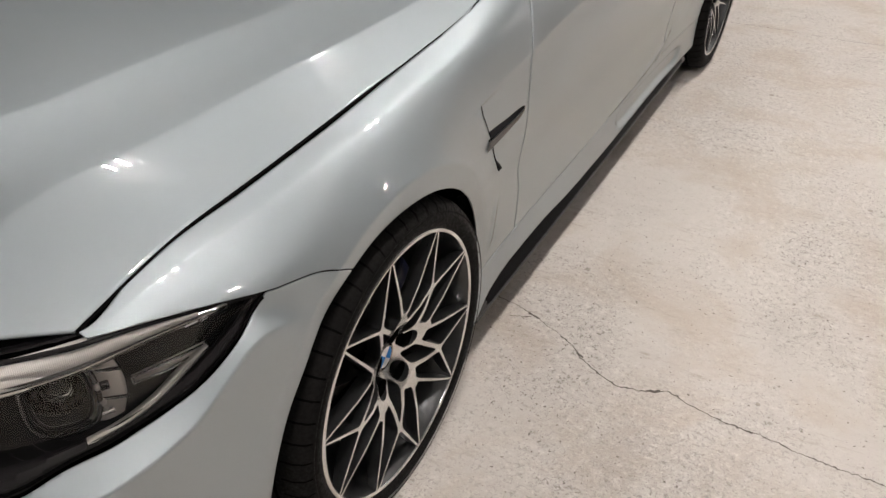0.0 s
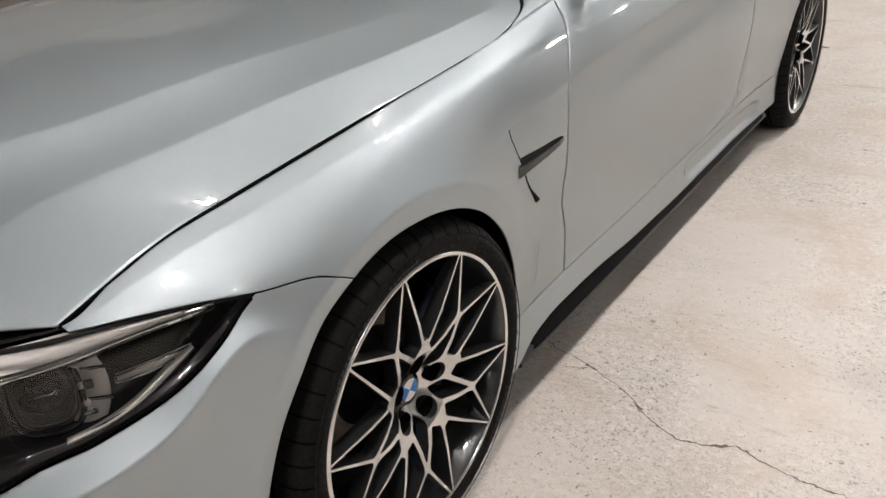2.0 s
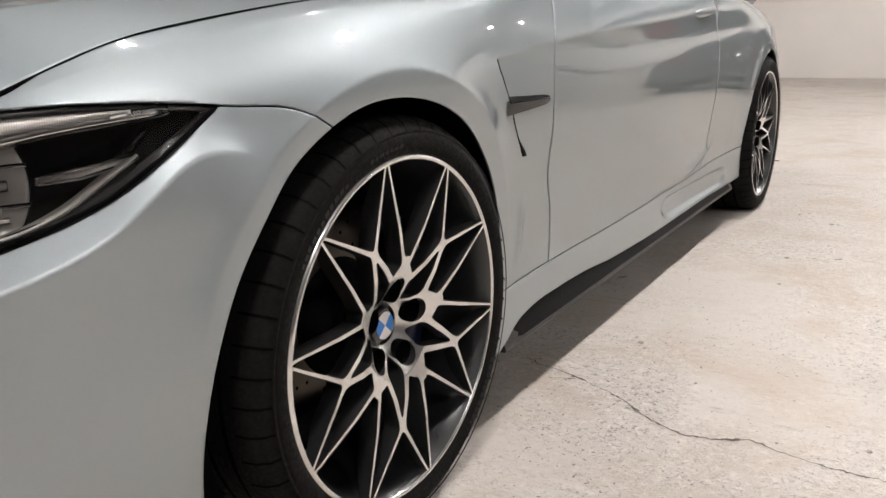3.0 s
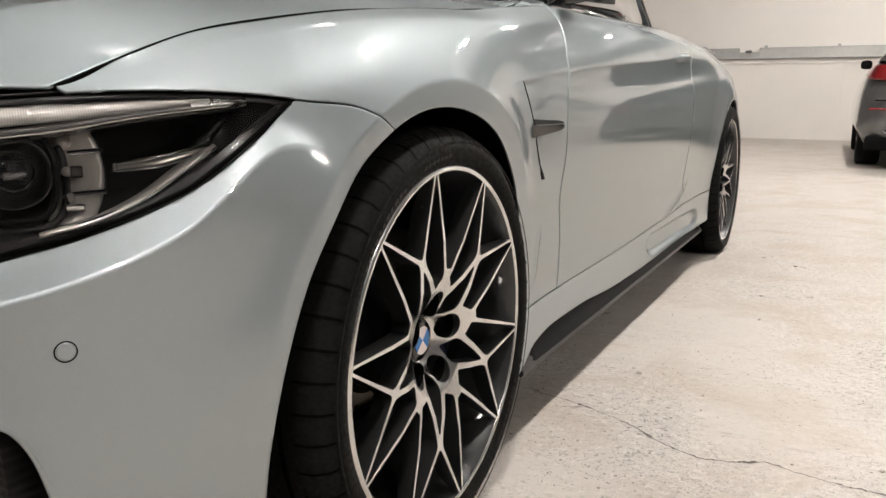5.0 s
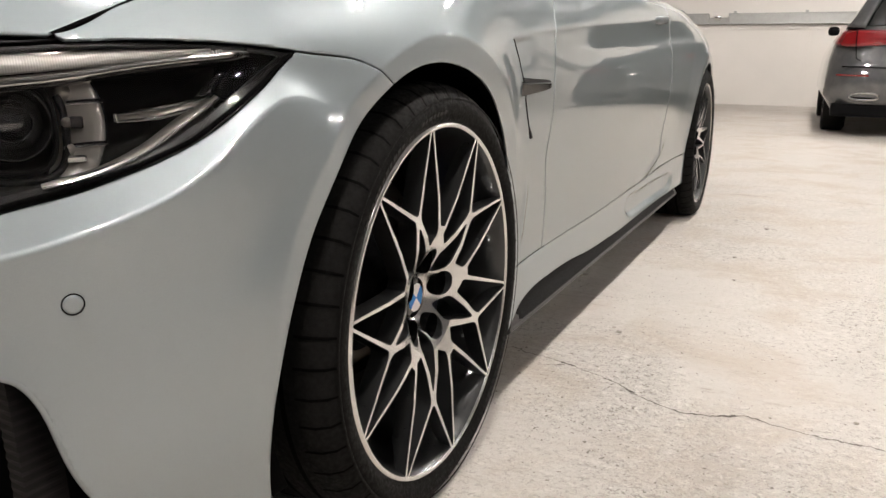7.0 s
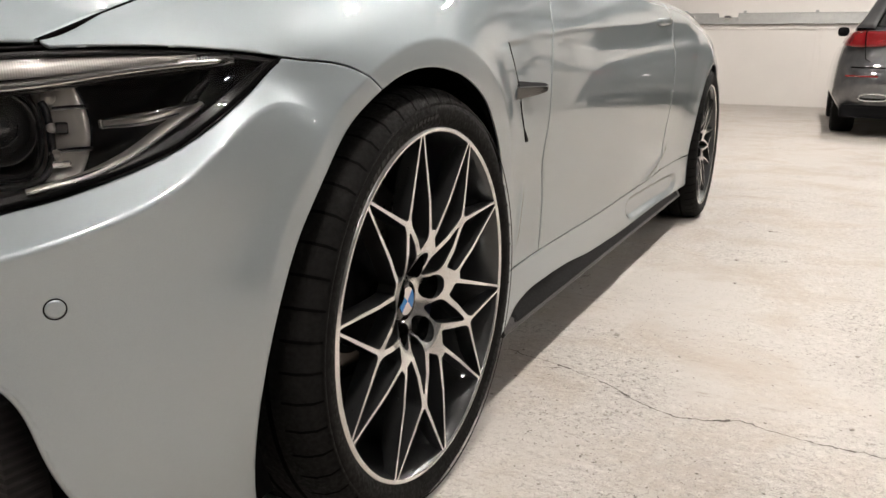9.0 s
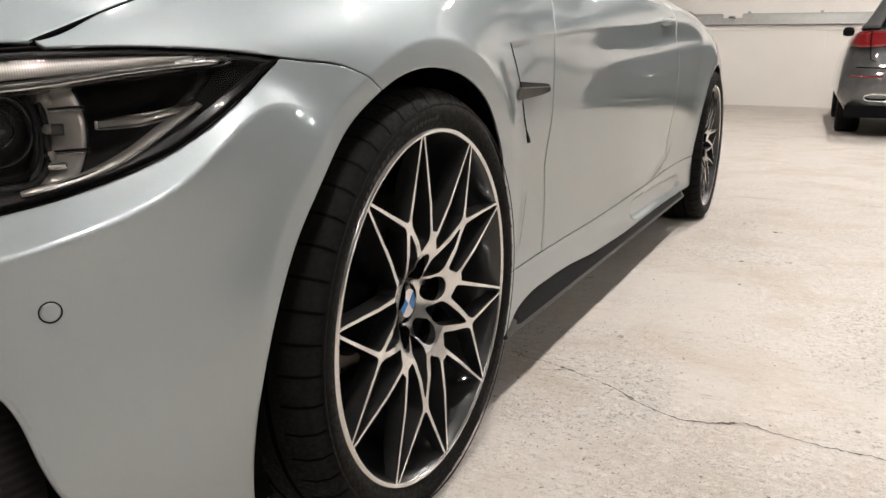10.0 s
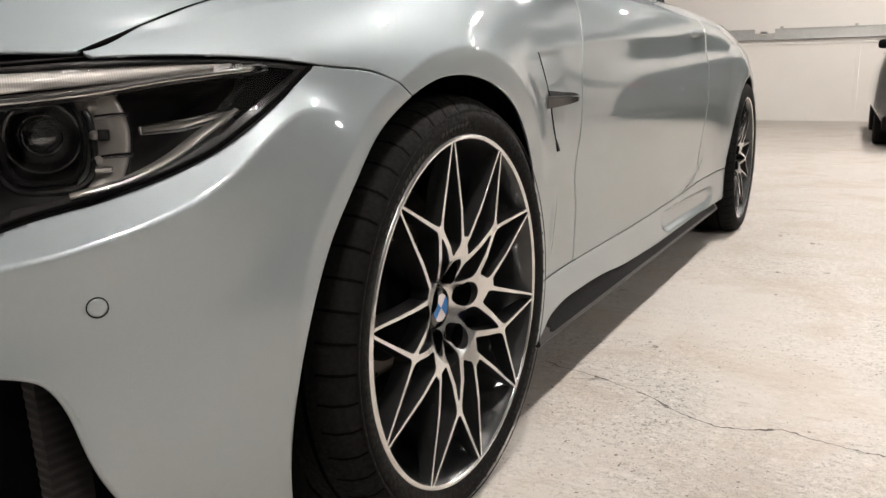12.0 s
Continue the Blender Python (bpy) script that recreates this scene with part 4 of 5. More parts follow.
        ring = [hl(s0 + .046 * math.copysign(abs(math.cos(a)) ** .6, math.cos(a)), .622 + .048 * math.copysign(abs(math.sin(a)) ** .7, math.sin(a)), .028) for a in np.linspace(math.radians(150), math.radians(395), 40)]
        tube_along(ring, .0040, DARKCHROME, "light_ring", e, "smoked daytime light ring")
        ring = [hl(s0 + .037 * math.copysign(abs(math.cos(a)) ** .6, math.cos(a)), .624 + .042 * math.copysign(abs(math.sin(a)) ** .7, math.sin(a)), .032) for a in np.linspace(0, 2 * math.pi, 48)]
        tube_along(ring, .003, SMOKE, "inner_ring", e, "smoked inner ring")
        # bright fan-shaped reflector beside it: a hollow sheet that widens to its middle
        zs = np.linspace(.684, .573, 15)
        V = []
        for z in zs:
            q = (z - .628) / .055
            inner, outer = s0 + .036 - .014 * q * q, s0 + .083 - .019 * q * q
            for k in np.linspace(0, 1, 9):
                V.append(hl(inner + (outer - inner) * k, z, .044 - .020 * k - .006 * math.sin(math.pi * k)))
        shell(mesh_ob("side_reflector", V, grid_faces(len(zs), 9), SATIN, e, "satin metal reflector fan"), .0015)
        rim = [V[i * 9 + 8] - Vector((HLN[0], HLN[1], 0)) * -.001 for i in range(len(zs))]
        tube_along(rim, .0010, DARKCHROME, "reflector_rim", e, n=6)
        rim = [V[i * 9] + Vector((HLN[0], HLN[1], 0)) * .001 for i in range(len(zs))]
        tube_along(rim, .0024, SMOKE, "reflector_rim", e, n=6)
        # ribs, pegs and hooks pressed into it
        for z in (.650, .609):
            tube_along([hl(s0 + .050, z - .002, .032), hl(s0 + .066, z, .024), hl(s0 + .082, z + .001, .018)], .0014, SMOKE, "reflector_rib", e, n=6)
            tube_along([hl(s0 + .050, z - .0045, .031), hl(s0 + .066, z - .0025, .023), hl(s0 + .082, z - .0015, .017)], .0012, CHROME, "reflector_rib", e, n=6)
        for z, r, deep in ((.658, .0075, .030), (.629, .0050, .026), (.603, .0060, .030)):
            V, F = lathe_at([(-.004, r), (.002, r), (.005, r * .75), (.006, 0)], hl(s0 + .047, z, deep), (.80, -.58, .15), 20)
            mesh_ob("reflector_peg", V, F, SATIN, e)
        bm = bmesh.new()
        add_box(bm, (-.006, -.004, -.006), (.006, .004, .006), .002, Matrix.Translation(hl(s0 + .056, .629, .024)) @ Matrix.Rotation(radians(57), 4, "Z"))
        part("reflector_block", bm, DARKCHROME, e)
        bm = bmesh.new()
        add_box(bm, (-.009, -.004, -.003), (.009, .005, .004), .002, Matrix.Translation(hl(s0 + .052, .594, .022)) @ Matrix.Rotation(radians(57), 4, "Z"))
        part("reflector_block", bm, CHROME, e)
    # arrow-shaped indicator
    up = [(.149, .636), (.200, .643), (.252, .652)]
    dn = [(.149, .629), (.190, .632), (.226, .641)]
    strip_between([hl(s, z, .018) for s, z in up], [hl(s, z, .012) for s, z in dn], SATIN, "indicator_bar", e, "arrow-shaped indicator bar", .003)
    tube_along([hl(s, z, .012) for s, z in up], .0022, CHROME, "indicator_edge", e)
    tube_along([hl(s, z, .010) for s, z in dn], .0022, CHROME, "indicator_edge", e)
    tube_along([hl(.149, .636, .012), hl(.149, .629, .010)], .0022, CHROME, "indicator_edge", e)
    lo = samples([(.075, .570), (.13, .582), (.176, .601), (.213, .625), (.252, .651)], 22)
    hi = samples([(.075, .5725), (.13, .587), (.174, .608), (.208, .631), (.250, .653)], 22)
    strip_between([hl(s, z, .004) for s, z in lo], [hl(s, z, .012) for s, z in hi], SATIN, "lower_light_strip", e, "bright strip along the lower edge", .003)
    tube_along([hl(s, z, .003) for s, z in lo], .0016, CHROME, "lower_strip_edge", e)
    strip_between([hl(.230, .652, .016), hl(.250, .672, .016), hl(.266, .686, .016)], [hl(.248, .655, .014), hl(.266, .676, .014), hl(.276, .688, .014)], DARKCHROME, "side_marker", e, "smoked side marker", .002)
    # small white writing on the lens
    cu = bpy.data.curves.new("writing", "FONT")
    cu.body, cu.size, cu.extrude = "LED", .0064, .0001
    tx = new("writing", cu)
    deps = bpy.context.evaluated_depsgraph_get()
    me = bpy.data.meshes.new_from_object(tx.evaluated_get(deps))
    bpy.data.objects.remove(tx)
    me.materials.clear()
    me.materials.append(PRINT)
    wr = new("writing", me)
    wr.parent = e
    p, q = hl(.249, .6955, -.006), hl(.262, .6980, -.006)
    xa = (q - p).normalized()
    za = Vector((HLN[0], HLN[1], .30)).normalized()
    ya = za.cross(xa).normalized()
    za = xa.cross(ya)
    wr.matrix_basis = Matrix.Translation(p) @ Matrix((xa, ya, za)).transposed().to_4x4()
    wr["label"] = "white letters LED"
    V = [hl(.228, .6934, -.006), hl(.2455, .6965, -.006), hl(.2455, .6990, -.006), hl(.228, .6959, -.006)]
    mesh_ob("writing_bar", V, [(0, 1, 2, 3)], PRINT, e, "plain white bar of writing", smooth=False)
    return e


lamp_l = headlight()
# the other side's lamp, mirrored
lamp_r = new("headlight")
lamp_r.parent = car
lamp_r["label"] = "clear-lensed headlight with projector and light guides"
for ch in list(lamp_l.children):
    if ch.name.startswith("writing"):
        continue
    me = ch.data.copy()
    me.transform(ch.matrix_basis)
    me.transform(Matrix.Diagonal((-1, 1, 1, 1)))
    me.flip_normals()
    o = new(ch.name.split(".")[0], me)
    o.parent = lamp_r
    o.visible_shadow = ch.visible_shadow
    for md in ch.modifiers:
        shell(o, md.thickness, md.offset)
    if "label" in ch:
        o["label"] = ch["label"]


# ---------------------------------------------------------------- details of the car
def skin_point(y, z):
    """A place on the left side's skin and its outward normal."""
    V, F = body_patch(y - .10 if y > -.6 else -.80, y + .10, .006, .006)
    i = int(np.argmin((V[:, 1] - y) ** 2 + (V[:, 2] - z) ** 2))
    d = np.sum((V - V[i]) ** 2, axis=1)
    near = V[d < .025 ** 2] - V[d < .025 ** 2].mean(0)
    nrm = np.linalg.svd(near)[2][2]
    if nrm[0] < 0:
        nrm = -nrm
    return Vector(V[i]), Vector(nrm)


def parking_sensor():
    p, n = skin_point(-.585, .471)
    V, F = lathe_at([(.0004, .0104), (.0008, .0099), (.0008, .0092), (-.001, .0090)], p, n, 40)
    mesh_ob("sensor_ring", V, F, BLACK, bumper, "thin dark ring")
    V, F = lathe_at([(-.001, .0092), (.0008, .0088), (.0012, .006), (.0013, 0)], p, n, 40)
    mesh_ob("parking_sensor", V, F, PAINT, bumper, "round painted parking sensor")


parking_sensor()


BLADE = simple("smoked_chrome", (0.045, 0.045, 0.045), 0.18, 1.0, 0.1)


def gill():
    """Black and chrome blade in the fender's side gill, and the dark slot along the gill's front edge."""
    S, _ = body_patch(.15, .62, .004, .004)

    def skin_x(y, z):
        return float(S[int(np.argmin((S[:, 1] - y) ** 2 + (S[:, 2] - z) ** 2)), 0])
    x0, x1 = skin_x(.395, .648), skin_x(.545, .648)
    top, low = [], []
    n = 14
    for i in range(n):
        t = i / (n - 1)
        y = .349 + .207 * t
        zt, zb = .664 - .006 * t, .627 + .010 * t + .003 * t ** 6
        xs = x0 + (x1 - x0) * t
        bulge = .011 * (1 - .45 * t) * (1 - t ** 10)
        zc = zt - .007 - .004 * (1 - t)
        top.append(((xs - .004, y, zt + .004), (xs + bulge, y, zc + .002)))
        low.append(((xs + bulge, y, zc), (xs + bulge * .9, y, zb + .004), (xs - .004, y, zb)))
    V = [p for q in top for p in q]
    mesh_ob("gill_blade_top", V, grid_faces(n, 2), BLACK, fender, "matt black top of the gill blade", smooth=False)
    V = [p for q in low for p in q]
    mesh_ob("gill_blade", V, grid_faces(n, 3), BLADE, fender, "dark chrome gill blade", smooth=False)
    A, B, line = [], [], []
    for z in np.linspace(.545, .625, 18):
        y = float(GILL(z)[0])
        w = .004 + .008 * math.exp(-((z - .552) / .022) ** 2)
        A.append(Vector((max(skin_x(y - .004, z), skin_x(y, z)) - .0003, y + .0004, z)))
        B.append(Vector((skin_x(y + .014, z) + .0008, y + .007 + w, z)))
    strip_between(A, B, BLACK, "gill_mouth", fender, "dark opening of the side gill", .001)
    for z in np.linspace(.575, .734, 30):
        y = float(GILL(z)[0])
        line.append((max(skin_x(y + k, z) for k in (-.006, -.003, 0, .003)) + .0002, y + .0012, z))
    line = np.array(line)
    line[1:-1, 0] = (line[:-2, 0] + 2 * line[1:-1, 0] + line[2:, 0]) / 4
    tube_along(line, .0009, BLACK, "gill_edge", fender, "thin dark line along the gill's edge", 6)


gill()


FINBLACK = simple("brownish_black_plastic", (0.0085, 0.0075, 0.0075), 0.45, 0, 0.2, 60, Specular_IOR_Level=0.2)


def front_intake():
    """Corner intake: dark duct and upright fin behind the bumper's opening."""
    for sx in (1, -1):
        V, F = body_patch(-.80, -.36, .02, .02, (5, 8))
        V[:, :2] -= HLN * .11
        V, F = trim(V, F, lambda P: .44 - P[:, 2])
        if sx < 0:
            V, F = mirrored(V, F)
        mesh_ob("intake_duct", V, F, LINER, bumper, "dark air duct")
        # upright fin, its outer edge toothed
        V = []
        zs = np.linspace(.18, .425, 50)
        for k, z in enumerate(zs):
            x0 = .792 - .016 * ((z - .18) / .245) ** 1.5
            tooth = .0012 * (k % 2)
            for dx, dy in ((0, .045), (tooth, 0), (-.012, -.004 + tooth), (-.016, .04)):
                V.append((sx * (x0 + dx), -.628 - .16 * (.79 - x0) + dy, z))
        F = grid_faces(len(zs), 4)
        if sx < 0:
            F = [tuple(reversed(f)) for f in F]
        mesh_ob("intake_fin", V, F, FINBLACK, bumper, "dark plastic fin with a ribbed edge", smooth=False)
        for k in range(9):
            bm = bmesh.new()
            z = .20 + .021 * k
            add_box(bm, (-.20, -.003, -.003), (.02, .003, .003), 0, Matrix.Translation((.66, -.64, z)) @ Matrix.Rotation(radians(32), 4, "Z"))
            if sx < 0:
                bmesh.ops.scale(bm, vec=(-1, 1, 1), verts=bm.verts)
            part("intake_slat", bm, BLACK, bumper)


front_intake()


def intake_lip():
    """Rounded painted return along the edge of the corner air intake."""
    S, _ = body_patch(-.83, -.40, .004, .004, (4, 8))
    edge = interp([(.60, .43), (.74, .425), (.785, .417), (.803, .402), (.813, .376), (.820, .345), (.826, .314), (.837, .26), (.850, .18)])
    xs = np.concatenate([np.linspace(.60, .78, 14), np.linspace(.785, .848, 40)])
    P = []
    for x in xs:
        z = float(edge(x)[0])
        i = int(np.argmin((S[:, 0] - x) ** 2 + (S[:, 2] - z) ** 2))
        P.append((x, S[i, 1], z))
    P = np.array(P)
    for _ in range(10):
        P[1:-1] = (P[:-2] + P[1:-1] * 2 + P[2:]) / 4
    P[:, :2] -= HLN * .0045
    for sx in (1, -1):
        tube_along(P * np.array([sx, 1, 1]), .0048, PAINT, "intake_lip", bumper, "rounded painted edge of the air intake", 10)


intake_lip()


def grille():
    for sx in (1, -1):
        bm = bmesh.new()
        add_box(bm, (-.11, -.01, -.09), (.11, .02, .09), .03, Matrix.Translation((sx * .135, -.800, .585)))
        g = part("kidney_grille", bm, GLOSSBLACK, bumper, "gloss black kidney grille", True)
        for k in range(7):
            bm = bmesh.new()
            add_box(bm, (-.004, -.02, -.075), (.004, .0, .075), .002, Matrix.Translation((sx * (.065 + .023 * k), -.806, .585)))
            part("grille_bar", bm, BLACK, g)


grille()


def side_glass():
    belt = [(.793, .735, .918), (.793, 1.0, .926), (.775, 1.5, .941), (.68, 2.0, .951), (.57, 2.55, .955)]
    top = [(.782, .76, .935), (.70, 1.12, 1.135), (.60, 1.58, 1.315), (.55, 2.02, 1.335), (.50, 2.60, 1.16)]
    mid = [tuple((np.array(a) + np.array(b)) / 2 + np.array([.018, 0, 0])) for a, b in zip(belt, top)]
    V, F = loft(np.array([belt, mid, top]), .05, .04)
    for k in (1, -1):
        W, G = (V, F) if k > 0 else mirrored(V, F)
        shell(mesh_ob("side_window", W, G, WINDOWGLASS, car, "dark tinted side window"), .004)
    for k in (1, -1):
        tube_along([(k * (x + .004), y, z - .006) for x, y, z in belt[:3] + [(.785, 2.0, .949), (.775, 2.4, .951)]], .007, GLOSSBLACK, "window_trim", car, "gloss black window trim")


side_glass()


def upper_body():
    edge = np.array([(.70, .735, .925), (.655, 1.08, 1.14), (.575, 1.52, 1.335), (.53, 2.1, 1.358), (.48, 2.72, 1.20), (.48, 3.15, .985)])
    ctr = np.array([(0, .66, .935), (0, 1.02, 1.18), (0, 1.48, 1.375), (0, 2.1, 1.395), (0, 2.75, 1.24), (0, 3.2, 1.0)])
    mid = edge * .5 + ctr * .5 + np.array([0, -.01, .012])
    for name, a, b, mat, lab in (("windscreen", 0, 3, WINDOWGLASS, "dark raked windscreen"), ("roof", 2, 4, GLOSSBLACK, "dark carbon roof"), ("rear_window", 3, 6, WINDOWGLASS, "dark rear window")):
        V, F = loft(np.array([edge[a:b], mid[a:b], ctr[a:b]]), .05, .05)
        V, F = both(V, F)
        shell(mesh_ob(name, V, F, mat, car, lab), .005)
    for k in (1, -1):
        pil = [(.760, .76, .925), (.742, .86, .995), (.70, 1.10, 1.145), (.59, 1.56, 1.335), (.54, 2.05, 1.352), (.49, 2.62, 1.20), (.48, 3.1, .98)]
        tube_along([(k * x, y, z) for x, y, z in pil], .026, GLOSSBLACK, "roof_pillar", car)
    # cowl and wipers
    bm = bmesh.new()
    add_box(bm, (-.70, .69, .86), (.70, .83, .905), .01)
    part("cowl_panel", bm, BLACK, car, "black cowl panel below the windscreen")
    tube_along([(.62, .73, .930), (.30, .74, .938), (-.20, .80, .95)], .008, BLACK, "wiper_arm", car, "black wiper arm")
    tube_along([(.45, .80, .955), (.05, .83, .968), (-.35, .86, .975)], .006, BLACK, "wiper_arm", car, "black wiper arm")
    # broad shoulders over the rear wheels
    a = NET[0, 13:, :]
    rows = [a, a * np.array([.80, 1, 1]) + np.array([0, 0, .012]), a * np.array([.55, 1, 1]) + np.array([0, 0, .014])]
    V, F = loft(np.array(rows), .06, .05)
    sided("rear_shoulder", V, F, car)
    # boot and tail
    b0 = np.array([(.745, 3.1, .955), (.74, 3.3, .945), (.69, 3.62, .94), (.62, 3.78, .90)])
    b1 = np.array([(.35, 3.15, .985), (.35, 3.35, .985), (.33, 3.72, .985), (.32, 3.85, .93)])
    b2 = np.array([(0, 3.15, .99), (0, 3.35, .995), (0, 3.75, .995), (0, 3.87, .935)])
    V, F = loft(np.array([b0, b1, b2]), .05, .05)
    V, F = both(V, F)
    shell(mesh_ob("boot_lid", V, F, PAINT, car), .004)
    rows = []
    for k in range(9):
        x, y, z = NET[k, -1]
        rows.append([(x, y, z), (x * .82, y + .12, z - .01), (x * .45, y + .19, z - .01), (0, y + .21, z - .01)])
    V, F = loft(np.array(rows), .05, .05)
    V, F = both(V, [tuple(reversed(f)) for f in F])
    shell(mesh_ob("rear_bumper", V, F, PAINT, car), .004)


upper_body()


def door_mirror(sx):
    m = new("door_mirror")
    m.parent = door if sx > 0 else door_r
    m["label"] = "gloss black door mirror on twin stalks"
    V, F = [], []
    # housing: rounded shell, wider outboard
    st = [(.845, .030, .030), (.86, .048, .050), (.90, .060, .062), (.96, .066, .066), (1.01, .062, .060), (1.04, .045, .042), (1.05, .02, .02)]
    n = 20
    for x, a, b in st:
        for k in range(n):
            t = 2 * math.pi * k / n
            c, s = math.cos(t), math.sin(t)
            V.append((sx * x, .87 + a * math.copysign(abs(c) ** .8, c), 1.005 + .02 * (x - .85) + b * math.copysign(abs(s) ** .7, s)))
    F = [(i * n + k, i * n + (k + 1) % n, (i + 1) * n + (k + 1) % n, (i + 1) * n + k) for i in range(len(st) - 1) for k in range(n)]
    F += [tuple(range(n)), tuple((len(st) - 1) * n + k for k in range(n))]
    if sx < 0:
        F = [tuple(reversed(f)) for f in F]
    mesh_ob("mirror_housing", V, F, GLOSSBLACK, m, "gloss black mirror shell")
    tube_along([(sx * .79, .84, .938), (sx * .85, .85, .945), (sx * .90, .86, .962)], .012, GLOSSBLACK, "mirror_stalk", m)
    tube_along([(sx * .79, .90, .940), (sx * .85, .90, .950), (sx * .90, .89, .965)], .010, GLOSSBLACK, "mirror_stalk", m)
    V = [(sx * .796, .715, .912), (sx * .800, .90, .922), (sx * .775, .90, 1.0), (sx * .782, .76, .938)]
    shell(mesh_ob("mirror_base", V, [(0, 1, 2, 3)] if sx > 0 else [(3, 2, 1, 0)], GLOSSBLACK, m, smooth=False), .012, 0)


door_mirror(1)
door_mirror(-1)


def door_handle(sx):
    p = Vector((.882, 1.80, .842))
    V, F = [], []
    n = 12
    st = np.linspace(-1, 1, 14)
    for t in st:
        r = .013 * (1 - abs(t) ** 6) + .002
        for k in range(n):
            a = 2 * math.pi * k / n
            V.append((sx * (p.x + .016 - .016 * abs(t) ** 4 + r * .7 * math.cos(a)), p.y + .105 * t, p.z + .008 * t + r * math.sin(a)))
    F = [(i * n + k, i * n + (k + 1) % n, (i + 1) * n + (k + 1) % n, (i + 1) * n + k) for i in range(len(st) - 1) for k in range(n)] + [tuple(range(n)), tuple((len(st) - 1) * n + k for k in range(n))]
    if sx < 0:
        F = [tuple(reversed(f)) for f in F]
    mesh_ob("door_handle", V, F, PAINT, door if sx > 0 else door_r, "body-coloured pull handle")


door_handle(1)
door_handle(-1)


# ---------------------------------------------------------------- grey off-roader by the far wall
def suv_ring(z, w, y0, y1, rc, n=10):
    """A rounded plan outline at height z."""
    pts = []
    for cx, cy, a0 in ((w - rc, y1 - rc, 0), (-(w - rc), y1 - rc, 90), (-(w - rc), y0 + rc, 180), (w - rc, y0 + rc, 270)):
        for k in range(n):
            a = math.radians(a0 + 90 * k / (n - 1))
            pts.append((cx + rc * math.cos(a), cy + rc * math.sin(a), z))
    return pts


def parked_suv(m):
    e = tagged(new("parked_suv"), "dark grey off-road vehicle parked with its tail to the room", "car")
    levels = [(.24, .84, .10, 4.5, .25), (.34, .90, .03, 4.6, .28), (.42, .945, .0, 4.65, .30), (.62, .935, .0, 4.65, .32), (.76, .92, .03, 4.6, .34), (.90, .89, .05, 4.5, .36), (1.02, .83, .08, 4.2, .36), (1.10, .77, .14, 3.9, .34)]
    n = 40
    V = [p for L in levels for p in suv_ring(*L)]
    F = [(i * n + k, i * n + (k + 1) % n, (i + 1) * n + (k + 1) % n, (i + 1) * n + k) for i in range(len(levels) - 1) for k in range(n)] + [tuple(range(n)), tuple((len(levels) - 1) * n + k for k in range(n))]
    mesh_ob("body", V, F, SUVPAINT, e)
    green = [(1.10, .76, .15, 3.6, .24), (1.24, .67, .24, 3.35, .22), (1.40, .58, .40, 2.95, .20), (1.52, .51, .50, 2.70, .20)]
    V = [p for L in green for p in suv_ring(*L)]
    F = [(i * n + k, i * n + (k + 1) % n, (i + 1) * n + (k + 1) % n, (i + 1) * n + k) for i in range(len(green) - 1) for k in range(n)]
    mesh_ob("window_band", V, F, WINDOWGLASS, e, "dark tinted windows")
    top = [(1.52, .52, .46, 2.75, .2), (1.58, .50, .44, 2.70, .25), (1.625, .44, .54, 2.6, .3), (1.635, .30, .79, 2.4, .2)]
    V = [p for L in top for p in suv_ring(*L)]
    F = [(i * n + k, i * n + (k + 1) % n, (i + 1) * n + (k + 1) % n, (i + 1) * n + k) for i in range(len(top) - 1) for k in range(n)] + [tuple((len(top) - 1) * n + k for k in range(n))]
    mesh_ob("roof", V, F, SUVPAINT, e)
    for sx in (1, -1):
        # rear pillar sweeping up to the roof
        P = [(sx * .62, .13, 1.08), (sx * .58, .20, 1.18), (sx * .50, .34, 1.34), (sx * .43, .48, 1.50), (sx * .40, .52, 1.58)]
        Q = [(sx * .78, .50, 1.08), (sx * .72, .56, 1.18), (sx * .63, .68, 1.33), (sx * .545, .80, 1.49), (sx * .50, .84, 1.58)]
        M2 = [(sx * .745, .22, 1.09), (sx * .69, .30, 1.19), (sx * .605, .43, 1.345), (sx * .525, .56, 1.505), (sx * .48, .61, 1.59)]
        V, F = loft(np.array([P, M2, Q]), .05, .05)
        V[:, 0] += sx * .006
        shell(mesh_ob("rear_pillar", V, F, SUVPAINT, e), .012, 0)
        # tail lamp
        A = [(sx * .83, .44, 1.04), (sx * .805, .25, 1.045), (sx * .72, .13, 1.05), (sx * .56, .075, 1.05), (sx * .40, .065, 1.05)]
        B = [(sx * .885, .44, .945), (sx * .865, .25, .915), (sx * .76, .085, .895), (sx * .56, .030, .90), (sx * .40, .025, .91)]
        V, F = loft(np.array([A, B]), .03, .03)
        t = shell(mesh_ob("tail_lamp", V, F, RED, e, "red tail lamp"), .02, 0)
        tube_along([(sx * .84, .24, .965), (sx * .745, .095, .96), (sx * .56, .040, .96), (sx * .42, .030, .965)], .007, RED, "lamp_guide", t)
        # rear reflector and exhaust trim
        tube_along([(sx * .84, .07, .615), (sx * .70, .005, .61), (sx * .55, .0, .61)], .010, RED, "rear_reflector", e, "narrow red reflector")
        ring = [(sx * (.57 + .13 * math.copysign(abs(math.cos(a)) ** .7, math.cos(a))), .005 - .004 * math.cos(a) * sx, .405 + .034 * math.copysign(abs(math.sin(a)) ** .8, math.sin(a))) for a in np.linspace(0, 2 * math.pi, 30)]
        tube_along(ring, .010, CHROME, "exhaust_trim", e, "chrome exhaust surround")
        bm = bmesh.new()
